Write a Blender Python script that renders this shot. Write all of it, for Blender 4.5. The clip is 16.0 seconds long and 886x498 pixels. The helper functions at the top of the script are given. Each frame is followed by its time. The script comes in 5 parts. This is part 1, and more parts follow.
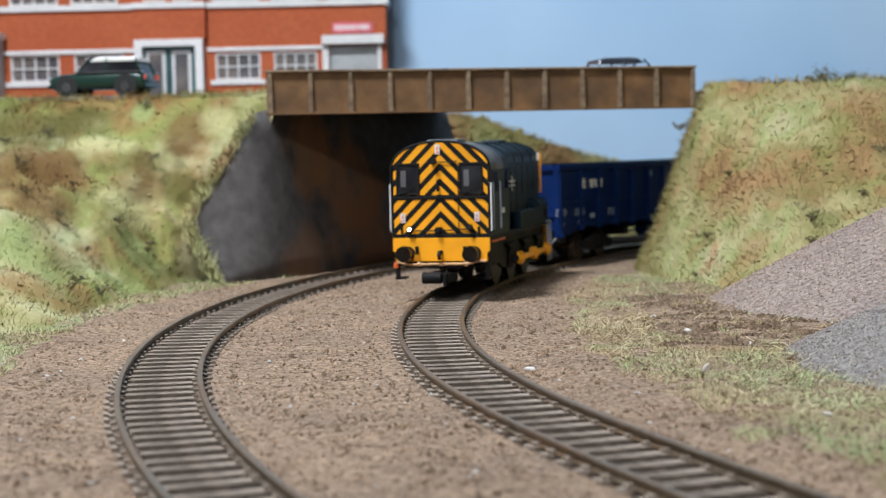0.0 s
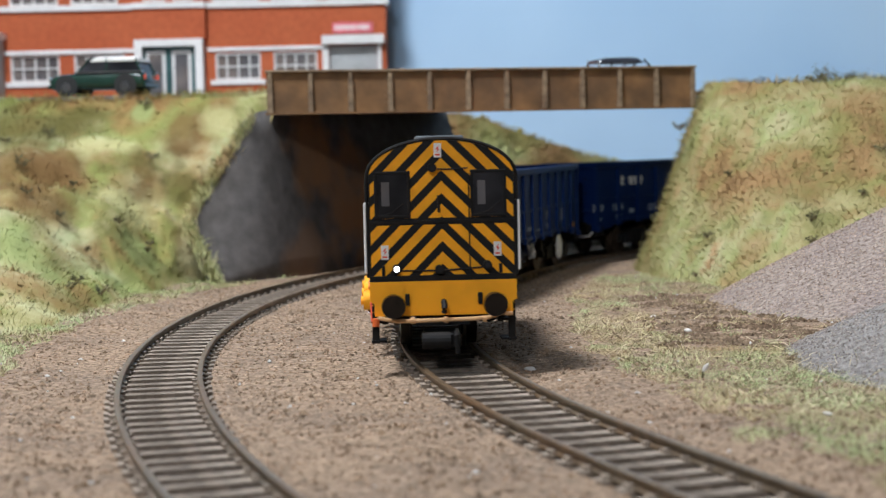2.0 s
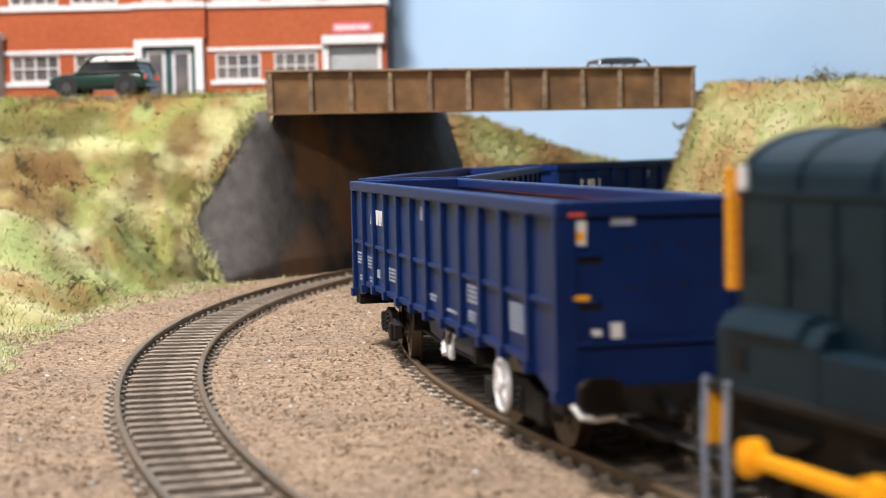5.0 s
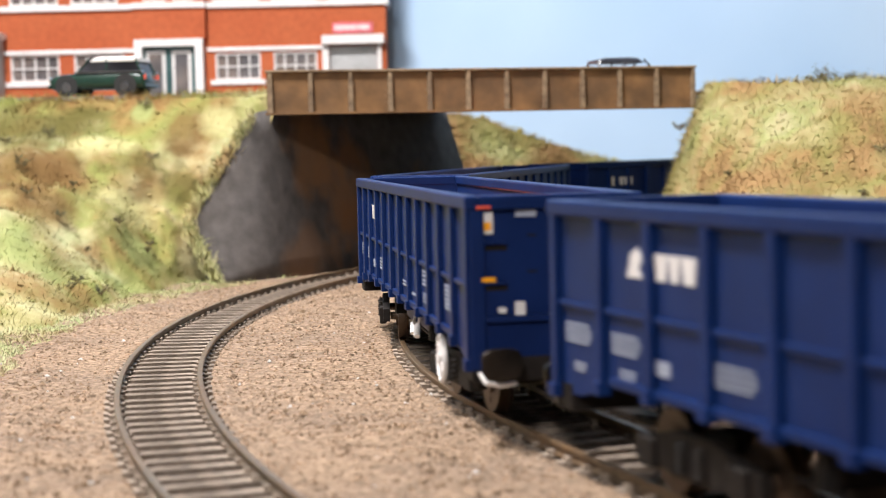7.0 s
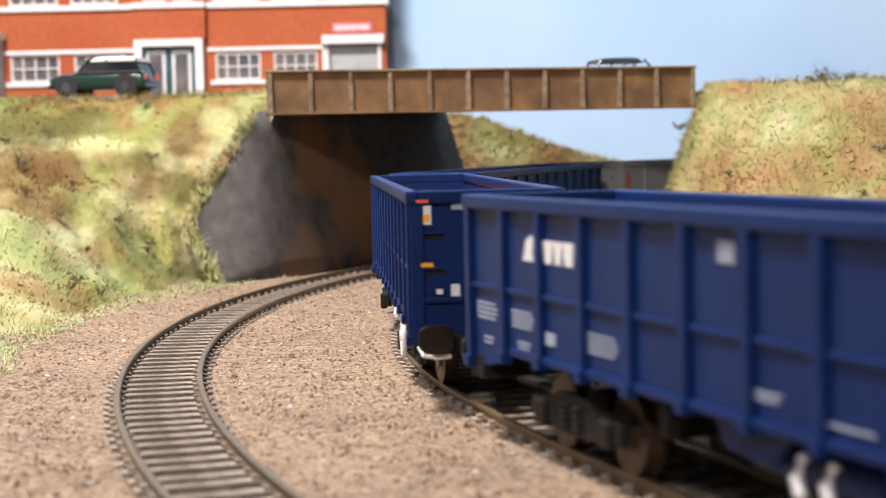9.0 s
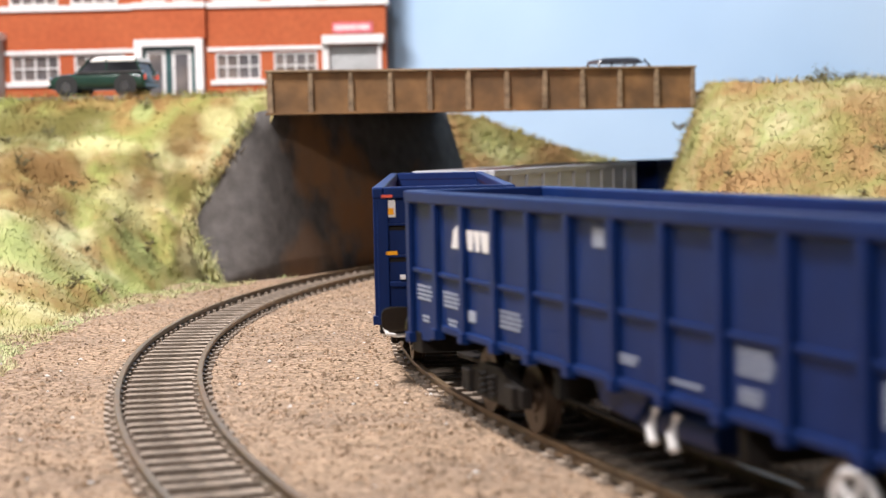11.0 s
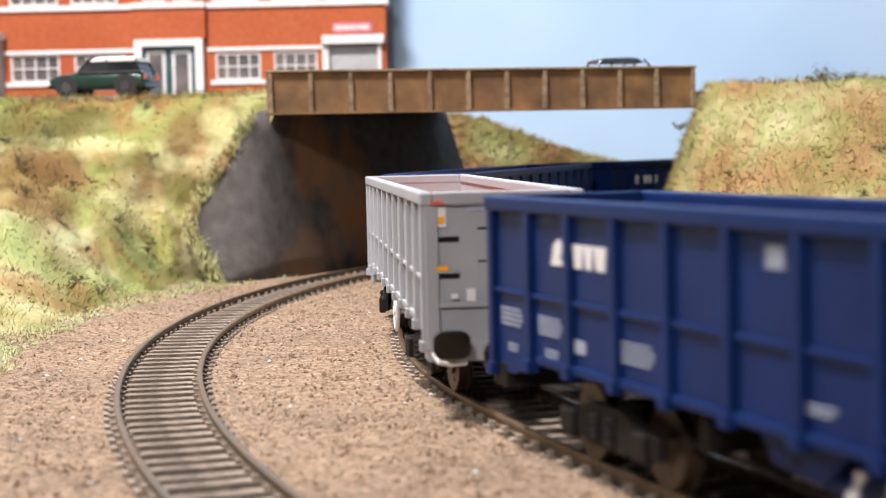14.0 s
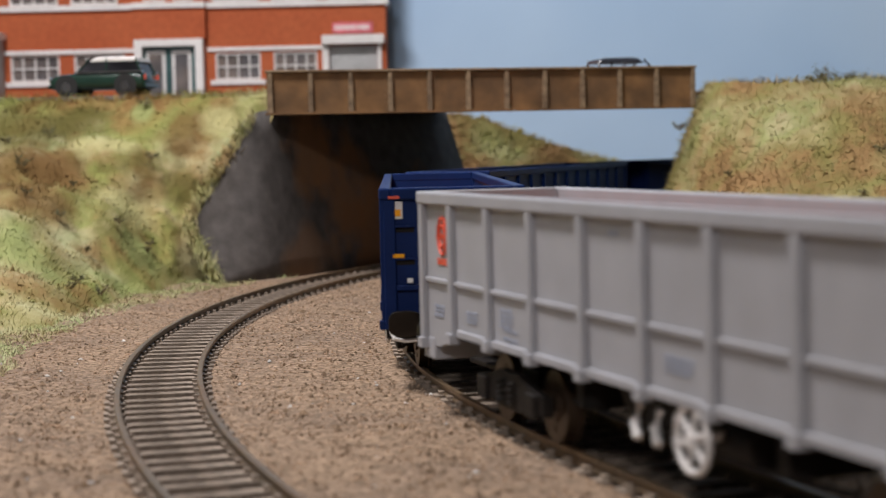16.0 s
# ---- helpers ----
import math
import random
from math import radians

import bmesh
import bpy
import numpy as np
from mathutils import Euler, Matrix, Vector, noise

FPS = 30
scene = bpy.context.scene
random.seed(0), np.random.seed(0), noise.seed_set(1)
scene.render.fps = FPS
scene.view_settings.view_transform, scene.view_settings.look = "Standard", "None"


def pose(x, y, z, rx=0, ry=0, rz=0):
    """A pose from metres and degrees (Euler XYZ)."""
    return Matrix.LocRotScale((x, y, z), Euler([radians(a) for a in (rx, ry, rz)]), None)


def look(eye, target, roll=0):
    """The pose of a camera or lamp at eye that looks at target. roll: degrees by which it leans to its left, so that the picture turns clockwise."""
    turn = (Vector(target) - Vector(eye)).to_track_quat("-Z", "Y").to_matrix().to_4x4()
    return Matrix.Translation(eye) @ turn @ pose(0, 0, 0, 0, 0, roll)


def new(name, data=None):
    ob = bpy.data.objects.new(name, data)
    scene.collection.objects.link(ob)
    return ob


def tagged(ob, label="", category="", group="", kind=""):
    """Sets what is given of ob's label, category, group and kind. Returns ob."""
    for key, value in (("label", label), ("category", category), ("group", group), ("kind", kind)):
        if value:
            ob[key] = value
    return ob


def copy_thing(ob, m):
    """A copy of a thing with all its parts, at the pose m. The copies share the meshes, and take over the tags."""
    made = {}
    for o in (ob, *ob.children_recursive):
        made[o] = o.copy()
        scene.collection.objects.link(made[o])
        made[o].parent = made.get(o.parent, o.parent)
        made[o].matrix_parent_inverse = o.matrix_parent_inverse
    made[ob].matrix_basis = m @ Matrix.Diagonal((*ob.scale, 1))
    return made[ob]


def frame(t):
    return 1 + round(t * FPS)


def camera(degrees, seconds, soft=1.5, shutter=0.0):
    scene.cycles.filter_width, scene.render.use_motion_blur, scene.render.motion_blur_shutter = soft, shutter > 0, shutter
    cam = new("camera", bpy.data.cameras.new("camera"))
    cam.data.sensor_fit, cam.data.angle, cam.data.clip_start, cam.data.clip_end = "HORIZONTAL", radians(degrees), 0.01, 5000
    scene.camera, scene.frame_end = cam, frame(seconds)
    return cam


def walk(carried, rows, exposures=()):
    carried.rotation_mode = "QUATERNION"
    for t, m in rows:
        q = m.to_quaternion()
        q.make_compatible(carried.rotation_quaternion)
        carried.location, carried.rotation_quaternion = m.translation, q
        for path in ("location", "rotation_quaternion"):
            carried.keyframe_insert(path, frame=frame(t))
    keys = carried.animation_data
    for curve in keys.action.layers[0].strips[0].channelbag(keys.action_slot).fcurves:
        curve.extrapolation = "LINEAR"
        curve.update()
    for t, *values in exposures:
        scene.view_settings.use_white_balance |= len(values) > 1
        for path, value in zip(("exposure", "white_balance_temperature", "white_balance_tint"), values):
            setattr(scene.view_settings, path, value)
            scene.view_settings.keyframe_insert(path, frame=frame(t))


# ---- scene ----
# The place is a model railway at 1:76; numbers below are millimetres, turned into metres by MM.
MM = 0.001
cam = camera(30.1, 16.0, soft=0.95, shutter=0.5)
cam.data.dof.use_dof, cam.data.dof.focus_distance, cam.data.dof.aperture_fstop = True, 0.425, 30.0
EYE = (0.0, 0.0, 0.04896)
VIEW = look(EYE, (0.0, math.cos(0.06174), 0.04896 - math.sin(0.06174)), -1.2732)
walk(cam, [(0.0, VIEW), (16.0, VIEW)],
     exposures=[(0.0, -0.67, 5650, 7), (2.0, -0.65, 5700, 7), (3.0, -0.56, 5920, 8), (4.0, -0.39, 6150, 10), (6.3, -0.04, 6400, 13), (12.5, -0.05, 6380, 15), (14.5, -0.04, 6380, 15), (15.1, -0.15, 6380, 15), (16.0, -0.98, 6380, 15)])

# ---- world and lamps: a lit exhibition room, and the layout's own lighting beam ----
world = bpy.data.worlds.new("room_light")
scene.world = world
world.use_nodes = True
world.node_tree.nodes["Background"].inputs[0].default_value = (0.9, 0.95, 1.0, 1)
world.node_tree.nodes["Background"].inputs[1].default_value = 0.02


def area_lamp(name, eye, target, sx, sy, watts, colour):
    data = bpy.data.lights.new(name, "AREA")
    data.shape, data.size, data.size_y, data.energy, data.color = "RECTANGLE", sx, sy, watts, colour
    ob = new(name, data)
    ob.matrix_world = look(eye, target)
    return ob


area_lamp("layout_lamp", (-0.23, 0.36, 0.63), (0.09, 0.70, 0.0), 0.16, 0.10, 11.8, (1.0, 0.96, 0.92))
area_lamp("hall_lamp", (-0.20, -0.83, 0.58), (0.0, 0.65, 0.03), 0.14, 0.09, 7.5, (1.0, 0.97, 0.94))

# broad unseen panel, added as soft fill for the room's ambient light
area_lamp("ceiling_lamp", (0.3, -0.05, 1.46), (0.3, -0.049, 0.0), 1.7, 1.5, 2.6, (0.97, 0.98, 1.0))

# ---- materials ----


def mat(name, colour, rough=0.6, metal=0.0, var=0.12, scale=400.0, bump=0.0, second=None, patch=60.0, patchmix=0.5, spec=0.5, emit=0.0, island=0.0, detail=6.0):
    m = bpy.data.materials.new(name)
    m.use_nodes = True
    nt = m.node_tree
    b = nt.nodes["Principled BSDF"]
    b.inputs["Roughness"].default_value, b.inputs["Metallic"].default_value = rough, metal
    b.inputs["Specular IOR Level"].default_value = spec
    tc = nt.nodes.new("ShaderNodeTexCoord")
    n1 = nt.nodes.new("ShaderNodeTexNoise")
    n1.inputs["Scale"].default_value, n1.inputs["Detail"].default_value = scale, detail
    nt.links.new(tc.outputs["Object"], n1.inputs["Vector"])
    base = nt.nodes.new("ShaderNodeMix")
    base.data_type = "RGBA"
    base.inputs["A"].default_value = (*colour, 1)
    base.inputs["B"].default_value = (*(second or [c * 0.55 for c in colour]), 1)
    n2 = nt.nodes.new("ShaderNodeTexNoise")
    n2.inputs["Scale"].default_value, n2.inputs["Detail"].default_value = patch, 3.0
    nt.links.new(tc.outputs["Object"], n2.inputs["Vector"])
    ramp = nt.nodes.new("ShaderNodeMapRange")
    ramp.inputs["From Min"].default_value, ramp.inputs["From Max"].default_value = 0.4, 0.65
    ramp.inputs["To Max"].default_value = patchmix
    nt.links.new(n2.outputs["Fac"], ramp.inputs["Value"])
    nt.links.new(ramp.outputs["Result"], base.inputs["Factor"])
    hsv = nt.nodes.new("ShaderNodeHueSaturation")
    nt.links.new(base.outputs["Result"], hsv.inputs["Color"])
    val = nt.nodes.new("ShaderNodeMapRange")
    val.inputs["From Min"].default_value, val.inputs["From Max"].default_value = 0.3, 0.7
    val.inputs["To Min"].default_value, val.inputs["To Max"].default_value = 1 - var, 1 + var
    nt.links.new(n1.outputs["Fac"], val.inputs["Value"])
    last = val.outputs["Result"]
    if island:
        geo = nt.nodes.new("ShaderNodeNewGeometry")
        r2 = nt.nodes.new("ShaderNodeMapRange")
        r2.inputs["To Min"].default_value, r2.inputs["To Max"].default_value = 1 - island, 1 + island
        nt.links.new(geo.outputs["Random Per Island"], r2.inputs["Value"])
        mul = nt.nodes.new("ShaderNodeMath")
        mul.operation = "MULTIPLY"
        nt.links.new(last, mul.inputs[0])
        nt.links.new(r2.outputs["Result"], mul.inputs[1])
        last = mul.outputs["Value"]
    nt.links.new(last, hsv.inputs["Value"])
    nt.links.new(hsv.outputs["Color"], b.inputs["Base Color"])
    if bump:
        bp = nt.nodes.new("ShaderNodeBump")
        bp.inputs["Strength"].default_value, bp.inputs["Distance"].default_value = bump, 0.0009
        nt.links.new(n1.outputs["Fac"], bp.inputs["Height"])
        nt.links.new(bp.outputs["Normal"], b.inputs["Normal"])
    if emit:
        b.inputs["Emission Color"].default_value, b.inputs["Emission Strength"].default_value = (*colour, 1), emit
    return m


SAND = mat("sand_ballast", (0.292, 0.208, 0.141), 0.95, 0, 0.55, 700, 0.6, (0.232, 0.17, 0.123), 30, 0.8, 0.1)
# taupe ballast whose dark base puts the shade between sleepers into colour
BALLAST_SHADED = mat("ballast_with_gap_shade", (0.075, 0.058, 0.043), 0.95, 0, 0.5, 900, 0.8, (0.24, 0.19, 0.145), 160, 0.9, 0.1)
GRAIN = mat("ballast_grain", (0.345, 0.25, 0.173), 0.9, 0, 0.2, 90, 0, (0.27, 0.176, 0.11), 130, 0.9, 0.2, island=0.45)
PALEGRAIN = mat("pale_chip", (0.58, 0.55, 0.51), 0.8, 0, 0.1, 300, 0, None, 60, 0.2, 0.3, island=0.2)
WALL = mat("matt_grey_wall", (0.42, 0.42, 0.41), 0.9, 0, 0.04, 20, 0.05, (0.37, 0.37, 0.365), 4, 0.5)
RAIL = mat("weathered_rail_steel", (0.15, 0.11, 0.068), 0.4, 0.35, 0.25, 500, 0.1, (0.18, 0.10, 0.045), 30, 0.7)
SLEEPER = mat("painted_sleeper", (0.29, 0.235, 0.185), 0.9, 0, 0.5, 500, 0.6, (0.15, 0.118, 0.09), 120, 0.9, 0.2)
GREY_GRAVEL = mat("grey_gravel", (0.25, 0.228, 0.21), 0.95, 0, 0.4, 700, 0.9, (0.22, 0.21, 0.205), 60, 0.6, 0.1)
PINK_GRAVEL = mat("pinkish_gravel", (0.32, 0.26, 0.22), 0.95, 0, 0.4, 700, 0.9, (0.25, 0.20, 0.185), 40, 0.6, 0.1)
GREY_GRAIN = mat("grey_grain", (0.29, 0.25, 0.222), 0.9, 0, 0.1, 300, 0, None, 100, 0.1, 0.2, island=0.45)
PINK_GRAIN = mat("pinkish_grain", (0.345, 0.258, 0.205), 0.9, 0, 0.1, 300, 0, None, 100, 0.1, 0.2, island=0.5)
TURF = mat("scatter_turf", (0.40, 0.36, 0.12), 0.95, 0, 0.5, 260, 1.0, (0.22, 0.15, 0.05), 28, 0.9, 0.1)
GIRDER = mat("rusty_brown_girder", (0.19, 0.102, 0.042), 0.7, 0, 0.28, 110, 0.15, (0.095, 0.057, 0.03), 50, 0.8, 0.3)
GIRDER_EDGE = mat("dirty_tan_flange", (0.25, 0.18, 0.11), 0.7, 0, 0.3, 400, 0.2, (0.12, 0.08, 0.05), 80, 0.8, 0.3)
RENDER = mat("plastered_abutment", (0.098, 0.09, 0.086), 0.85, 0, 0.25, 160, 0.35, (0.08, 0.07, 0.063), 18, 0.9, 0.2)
ROAD = mat("road_card", (0.25, 0.24, 0.23), 0.9, 0, 0.15, 300, 0.2)
BRICK = mat("orange_brick_paper", (0.45, 0.118, 0.047), 0.8, 0, 0.12, 300, 0.05, (0.40, 0.092, 0.036), 25, 0.7, 0.2)
WHITE = mat("white_paint", (0.78, 0.76, 0.74), 0.6, 0, 0.05, 200, 0, (0.66, 0.64, 0.62), 60, 0.5)
GLASS_DARK = mat("dim_window", (0.12, 0.115, 0.12), 0.15, 0, 0.3, 60, 0, (0.22, 0.17, 0.14), 40, 0.8)
TEAL = mat("teal_door_paint", (0.03, 0.10, 0.10), 0.5, 0, 0.1)
SHUTTER = mat("grey_shutter", (0.47, 0.48, 0.48), 0.6, 0, 0.06)
PINKSIGN = mat("pink_red_sign", (0.72, 0.16, 0.20), 0.6, 0, 0.1)
BLUE = mat("deep_blue_wagon_paint", (0.0065, 0.024, 0.108), 0.4, 0, 0.12, 120, 0.03, (0.0055, 0.017, 0.085), 18, 0.7, 0.13)
GREY = mat("light_grey_wagon_paint", (0.38, 0.388, 0.415), 0.5, 0, 0.06, 120, 0.03, (0.35, 0.35, 0.36), 18, 0.7, 0.3)
ORANGE = mat("rusty_orange_lining", (0.45, 0.085, 0.02), 0.8, 0, 0.25, 120, 0.1, (0.28, 0.055, 0.02), 20, 0.6)
BLACK = mat("matt_black_underframe", (0.008, 0.0075, 0.0075), 0.65, 0, 0.3, 300, 0.1, (0.018, 0.013, 0.010), 90, 0.6, 0.2)
TYRE = mat("worn_steel_wheel", (0.09, 0.06, 0.04), 0.4, 0.6, 0.2)
ENGINE_BLUE = mat("dark_blue_green_paint", (0.0052, 0.0165, 0.026), 0.42, 0, 0.12, 150, 0.03, (0.005, 0.014, 0.021), 30, 0.6, 0.16)
ROOF_GREY = mat("grey_roof_paint", (0.115, 0.12, 0.128), 0.5, 0, 0.08)
YELLOW = mat("warning_yellow_paint", (1.0, 0.43, 0.008), 0.45, 0, 0.06, 200, 0, (0.92, 0.385, 0.010), 60, 0.6, 0.25)
BUFFER = mat("oily_buffer_steel", (0.035, 0.03, 0.026), 0.22, 0.8, 0.2)
RED = mat("red_paint", (0.75, 0.10, 0.05), 0.5, 0, 0.1)
ORANGE_PIPE = mat("orange_pipe_paint", (0.88, 0.17, 0.03), 0.5, 0, 0.1)
DARKWHEEL = mat("blackened_wheel_steel", (0.03, 0.025, 0.021), 0.5, 0.4, 0.2)
PALE = mat("pale_lettering", (0.34, 0.38, 0.47), 0.6, 0, 0.1)
LAMP_ON = mat("lit_headlamp", (1.0, 0.95, 0.85), 0.3, 0, 0, emit=14.0)
CAR_GREEN = mat("dark_green_car_paint", (0.016, 0.042, 0.03), 0.2, 0, 0.05)
CAR_DARK = mat("dark_grey_car_paint", (0.05, 0.055, 0.07), 0.25, 0, 0.05)
CHROME = mat("chrome", (0.7, 0.7, 0.7), 0.15, 1.0, 0.02)
RUBBER = mat("black_tyre", (0.015, 0.015, 0.015), 0.8, 0, 0.1)


def blotches(nt, tc, last, blobs, strength=0.8):
    """Uneven blotches of one colour over what lies below; middle and radius in millimetres."""
    for x, y, z, r, colour in blobs:
        wob = nt.nodes.new("ShaderNodeTexNoise")
        wob.inputs["Scale"].default_value, wob.inputs["Detail"].default_value = 55.0, 5.0
        nt.links.new(tc.outputs["Object"], wob.inputs["Vector"])
        far = nt.nodes.new("ShaderNodeVectorMath")
        far.operation = "DISTANCE"
        far.inputs[1].default_value = (x * MM, y * MM, z * MM)
        nt.links.new(tc.outputs["Object"], far.inputs[0])
        ad = nt.nodes.new("ShaderNodeMath")
        ad.operation = "MULTIPLY_ADD"
        ad.inputs[1].default_value, ad.inputs[2].default_value = r * MM * 2.2, -r * MM * 1.1
        nt.links.new(wob.outputs["Fac"], ad.inputs[0])
        tot = nt.nodes.new("ShaderNodeMath")
        nt.links.new(far.outputs["Value"], tot.inputs[0])
        nt.links.new(ad.outputs[0], tot.inputs[1])
        mr = nt.nodes.new("ShaderNodeMapRange")
        mr.inputs["From Min"].default_value, mr.inputs["From Max"].default_value = r * MM * 1.15, r * MM * 0.55
        mr.inputs["To Max"].default_value = strength
        nt.links.new(tot.outputs[0], mr.inputs["Value"])
        mx = nt.nodes.new("ShaderNodeMix")
        mx.data_type = "RGBA"
        nt.links.new(mr.outputs["Result"], mx.inputs["Factor"])
        nt.links.new(last, mx.inputs["A"])
        mx.inputs["B"].default_value = (*colour, 1)
        last = mx.outputs["Result"]
    return last


def blotch_over(m, blobs, strength):
    """Blotches over a plain material."""
    nt = m.node_tree
    b = nt.nodes["Principled BSDF"]
    tc = [n for n in nt.nodes if n.bl_idname == "ShaderNodeTexCoord"][0]
    nt.links.new(blotches(nt, tc, b.inputs["Base Color"].links[0].from_socket, blobs, strength), b.inputs["Base Color"])


# brown staining, paler along the lit part of the wall: light put into colour
blotch_over(RENDER, [(-50, 690, 45, 22, (0.25, 0.13, 0.06)), (-40, 712, 30, 26, (0.25, 0.125, 0.055)), (-30, 730, 8, 26, (0.25, 0.11, 0.04)), (-55, 676, 4, 16, (0.17, 0.10, 0.06)), (-8, 780, 10, 30, (0.22, 0.10, 0.04))], 0.75)


def chevrons():
    m = mat("wasp_stripes", (0.98, 0.42, 0.008), 0.5, 0, 0.05, spec=0.18)
    nt = m.node_tree
    b = nt.nodes["Principled BSDF"]
    src = b.inputs["Base Color"].links[0].from_socket

    def math_node(op, a, c=None):
        n = nt.nodes.new("ShaderNodeMath")
        n.operation = op
        for i, v in enumerate((a, c)):
            if isinstance(v, (int, float)):
                n.inputs[i].default_value = v
            elif v is not None:
                nt.links.new(v, n.inputs[i])
        return n.outputs[0]
    tc = nt.nodes.new("ShaderNodeTexCoord")
    sp = nt.nodes.new("ShaderNodeSeparateXYZ")
    nt.links.new(tc.outputs["Object"], sp.inputs[0])
    side = math_node("ABSOLUTE", math_node("MULTIPLY", sp.outputs["Y"], 1000.0))
    up = math_node("MULTIPLY", sp.outputs["Z"], 1000.0)
    upper = math_node("GREATER_THAN", up, 32.4)
    shift = math_node("MULTIPLY", upper, 0.45)
    v = math_node("SUBTRACT", math_node("ADD", side, up), math_node("ADD", shift, 30.7 - 5.15 * 6))
    frac = math_node("FRACT", math_node("DIVIDE", v, 5.15))
    yel = math_node("GREATER_THAN", frac, 0.46)
    band = math_node("GREATER_THAN", math_node("ABSOLUTE", math_node("SUBTRACT", up, 32.4)), 0.75)
    edge = math_node("LESS_THAN", side, 16.1)
    low = math_node("GREATER_THAN", up, 20.0)
    fac = math_node("MULTIPLY", math_node("MULTIPLY", yel, band), math_node("MULTIPLY", edge, low))
    mix = nt.nodes.new("ShaderNodeMix")
    mix.data_type = "RGBA"
    mix.inputs["A"].default_value = (0.009, 0.0085, 0.0085, 1)
    nt.links.new(src, mix.inputs["B"])
    nt.links.new(fac, mix.inputs["Factor"])
    nt.links.new(mix.outputs["Result"], b.inputs["Base Color"])
    return m


CHEVRON = chevrons()


def sky_paint():
    m = mat("painted_sky", (0.42, 0.61, 0.84), 0.9, 0, 0.03, 12, 0, (0.62, 0.77, 0.91), 3.0, 0.7, 0.1)
    return m


SKY = sky_paint()

# ---- building helpers ----


def part(name, bm, material, parent=None, label="", smooth=False, at=None, category="", kind=""):
    """One mesh object from a bmesh in millimetres, under a thing or a part."""
    me = bpy.data.meshes.new(name)
    bmesh.ops.scale(bm, vec=(MM, MM, MM), verts=bm.verts)
    bm.to_mesh(me)
    bm.free()
    me.materials.append(material)
    if smooth:
        for p in me.polygons:
            p.use_smooth = True
    ob = new(name, me)
    if parent:
        ob.parent = parent
    if at is not None:
        ob.matrix_basis = at
    return tagged(ob, label, category, "", kind)


def thing(name, m, label, category, group="", kind=""):
    ob = new(name)
    ob.empty_display_size = 0.01
    ob.matrix_basis = m
    return tagged(ob, label, category, group, kind)


def mp(x, y, z, rx=0, ry=0, rz=0):
    return pose(x * MM, y * MM, z * MM, rx, ry, rz)


def box(x0, x1, y0, y1, z0, z1, bevel=0.0, bm=None):
    bm = bm or bmesh.new()
    r = bmesh.ops.create_cube(bm, size=1.0)
    for v in r["verts"]:
        v.co = Vector(((x0 + x1) / 2 + v.co.x * (x1 - x0), (y0 + y1) / 2 + v.co.y * (y1 - y0), (z0 + z1) / 2 + v.co.z * (z1 - z0)))
    if bevel:
        edges = list({e for v in r["verts"] for e in v.link_edges})
        bmesh.ops.bevel(bm, geom=edges, offset=bevel, segments=2, affect="EDGES", profile=0.5)
    return bm


def cyl(c, axis, r, length, seg=20, bm=None, r2=None):
    """A cylinder round c, along the axis 'x', 'y' or 'z'."""
    bm = bm or bmesh.new()
    turn = {"x": pose(0, 0, 0, 0, 90, 0), "y": pose(0, 0, 0, 90, 0, 0), "z": Matrix()}[axis]
    bmesh.ops.create_cone(bm, cap_ends=True, segments=seg, radius1=r, radius2=r if r2 is None else r2, depth=length, matrix=Matrix.Translation(c) @ turn)
    return bm


def tube(pts, r, seg=8, bm=None):
    """A bent rod along the points."""
    bm = bm or bmesh.new()
    rings = []
    pts = [Vector(p) for p in pts]
    for i, p in enumerate(pts):
        d = (pts[min(i + 1, len(pts) - 1)] - pts[max(i - 1, 0)]).normalized()
        a = d.cross(Vector((0.13, 0.21, 0.97))).normalized()
        b = d.cross(a)
        rings.append([bm.verts.new(p + r * (a * math.cos(k * math.tau / seg) + b * math.sin(k * math.tau / seg))) for k in range(seg)])
    for q, w in zip(rings, rings[1:]):
        for k in range(seg):
            bm.faces.new((q[k], q[(k + 1) % seg], w[(k + 1) % seg], w[k]))
    bm.faces.new(rings[0][::-1])
    bm.faces.new(rings[-1])
    return bm


def prism(outline, axis, a, b, bm=None, bevel=0.0):
    """A solid from a 2D outline, pushed along the axis from a to b."""
    bm = bm or bmesh.new()
    put = {"x": lambda p, t: (t, p[0], p[1]), "y": lambda p, t: (p[0], t, p[1]), "z": lambda p, t: (p[0], p[1], t)}[axis]
    lo = [bm.verts.new(put(p, a)) for p in outline]
    hi = [bm.verts.new(put(p, b)) for p in outline]
    faces = [bm.faces.new(lo[::-1]), bm.faces.new(hi)]
    n = len(outline)
    for i in range(n):
        faces.append(bm.faces.new((lo[i], lo[(i + 1) % n], hi[(i + 1) % n], hi[i])))
    bmesh.ops.recalc_face_normals(bm, faces=faces)
    if bevel:
        bmesh.ops.bevel(bm, geom=list(faces[0].edges) + list(faces[1].edges), offset=bevel, segments=2, affect="EDGES", profile=0.5)
    return bm


# ---- the two curved tracks ----


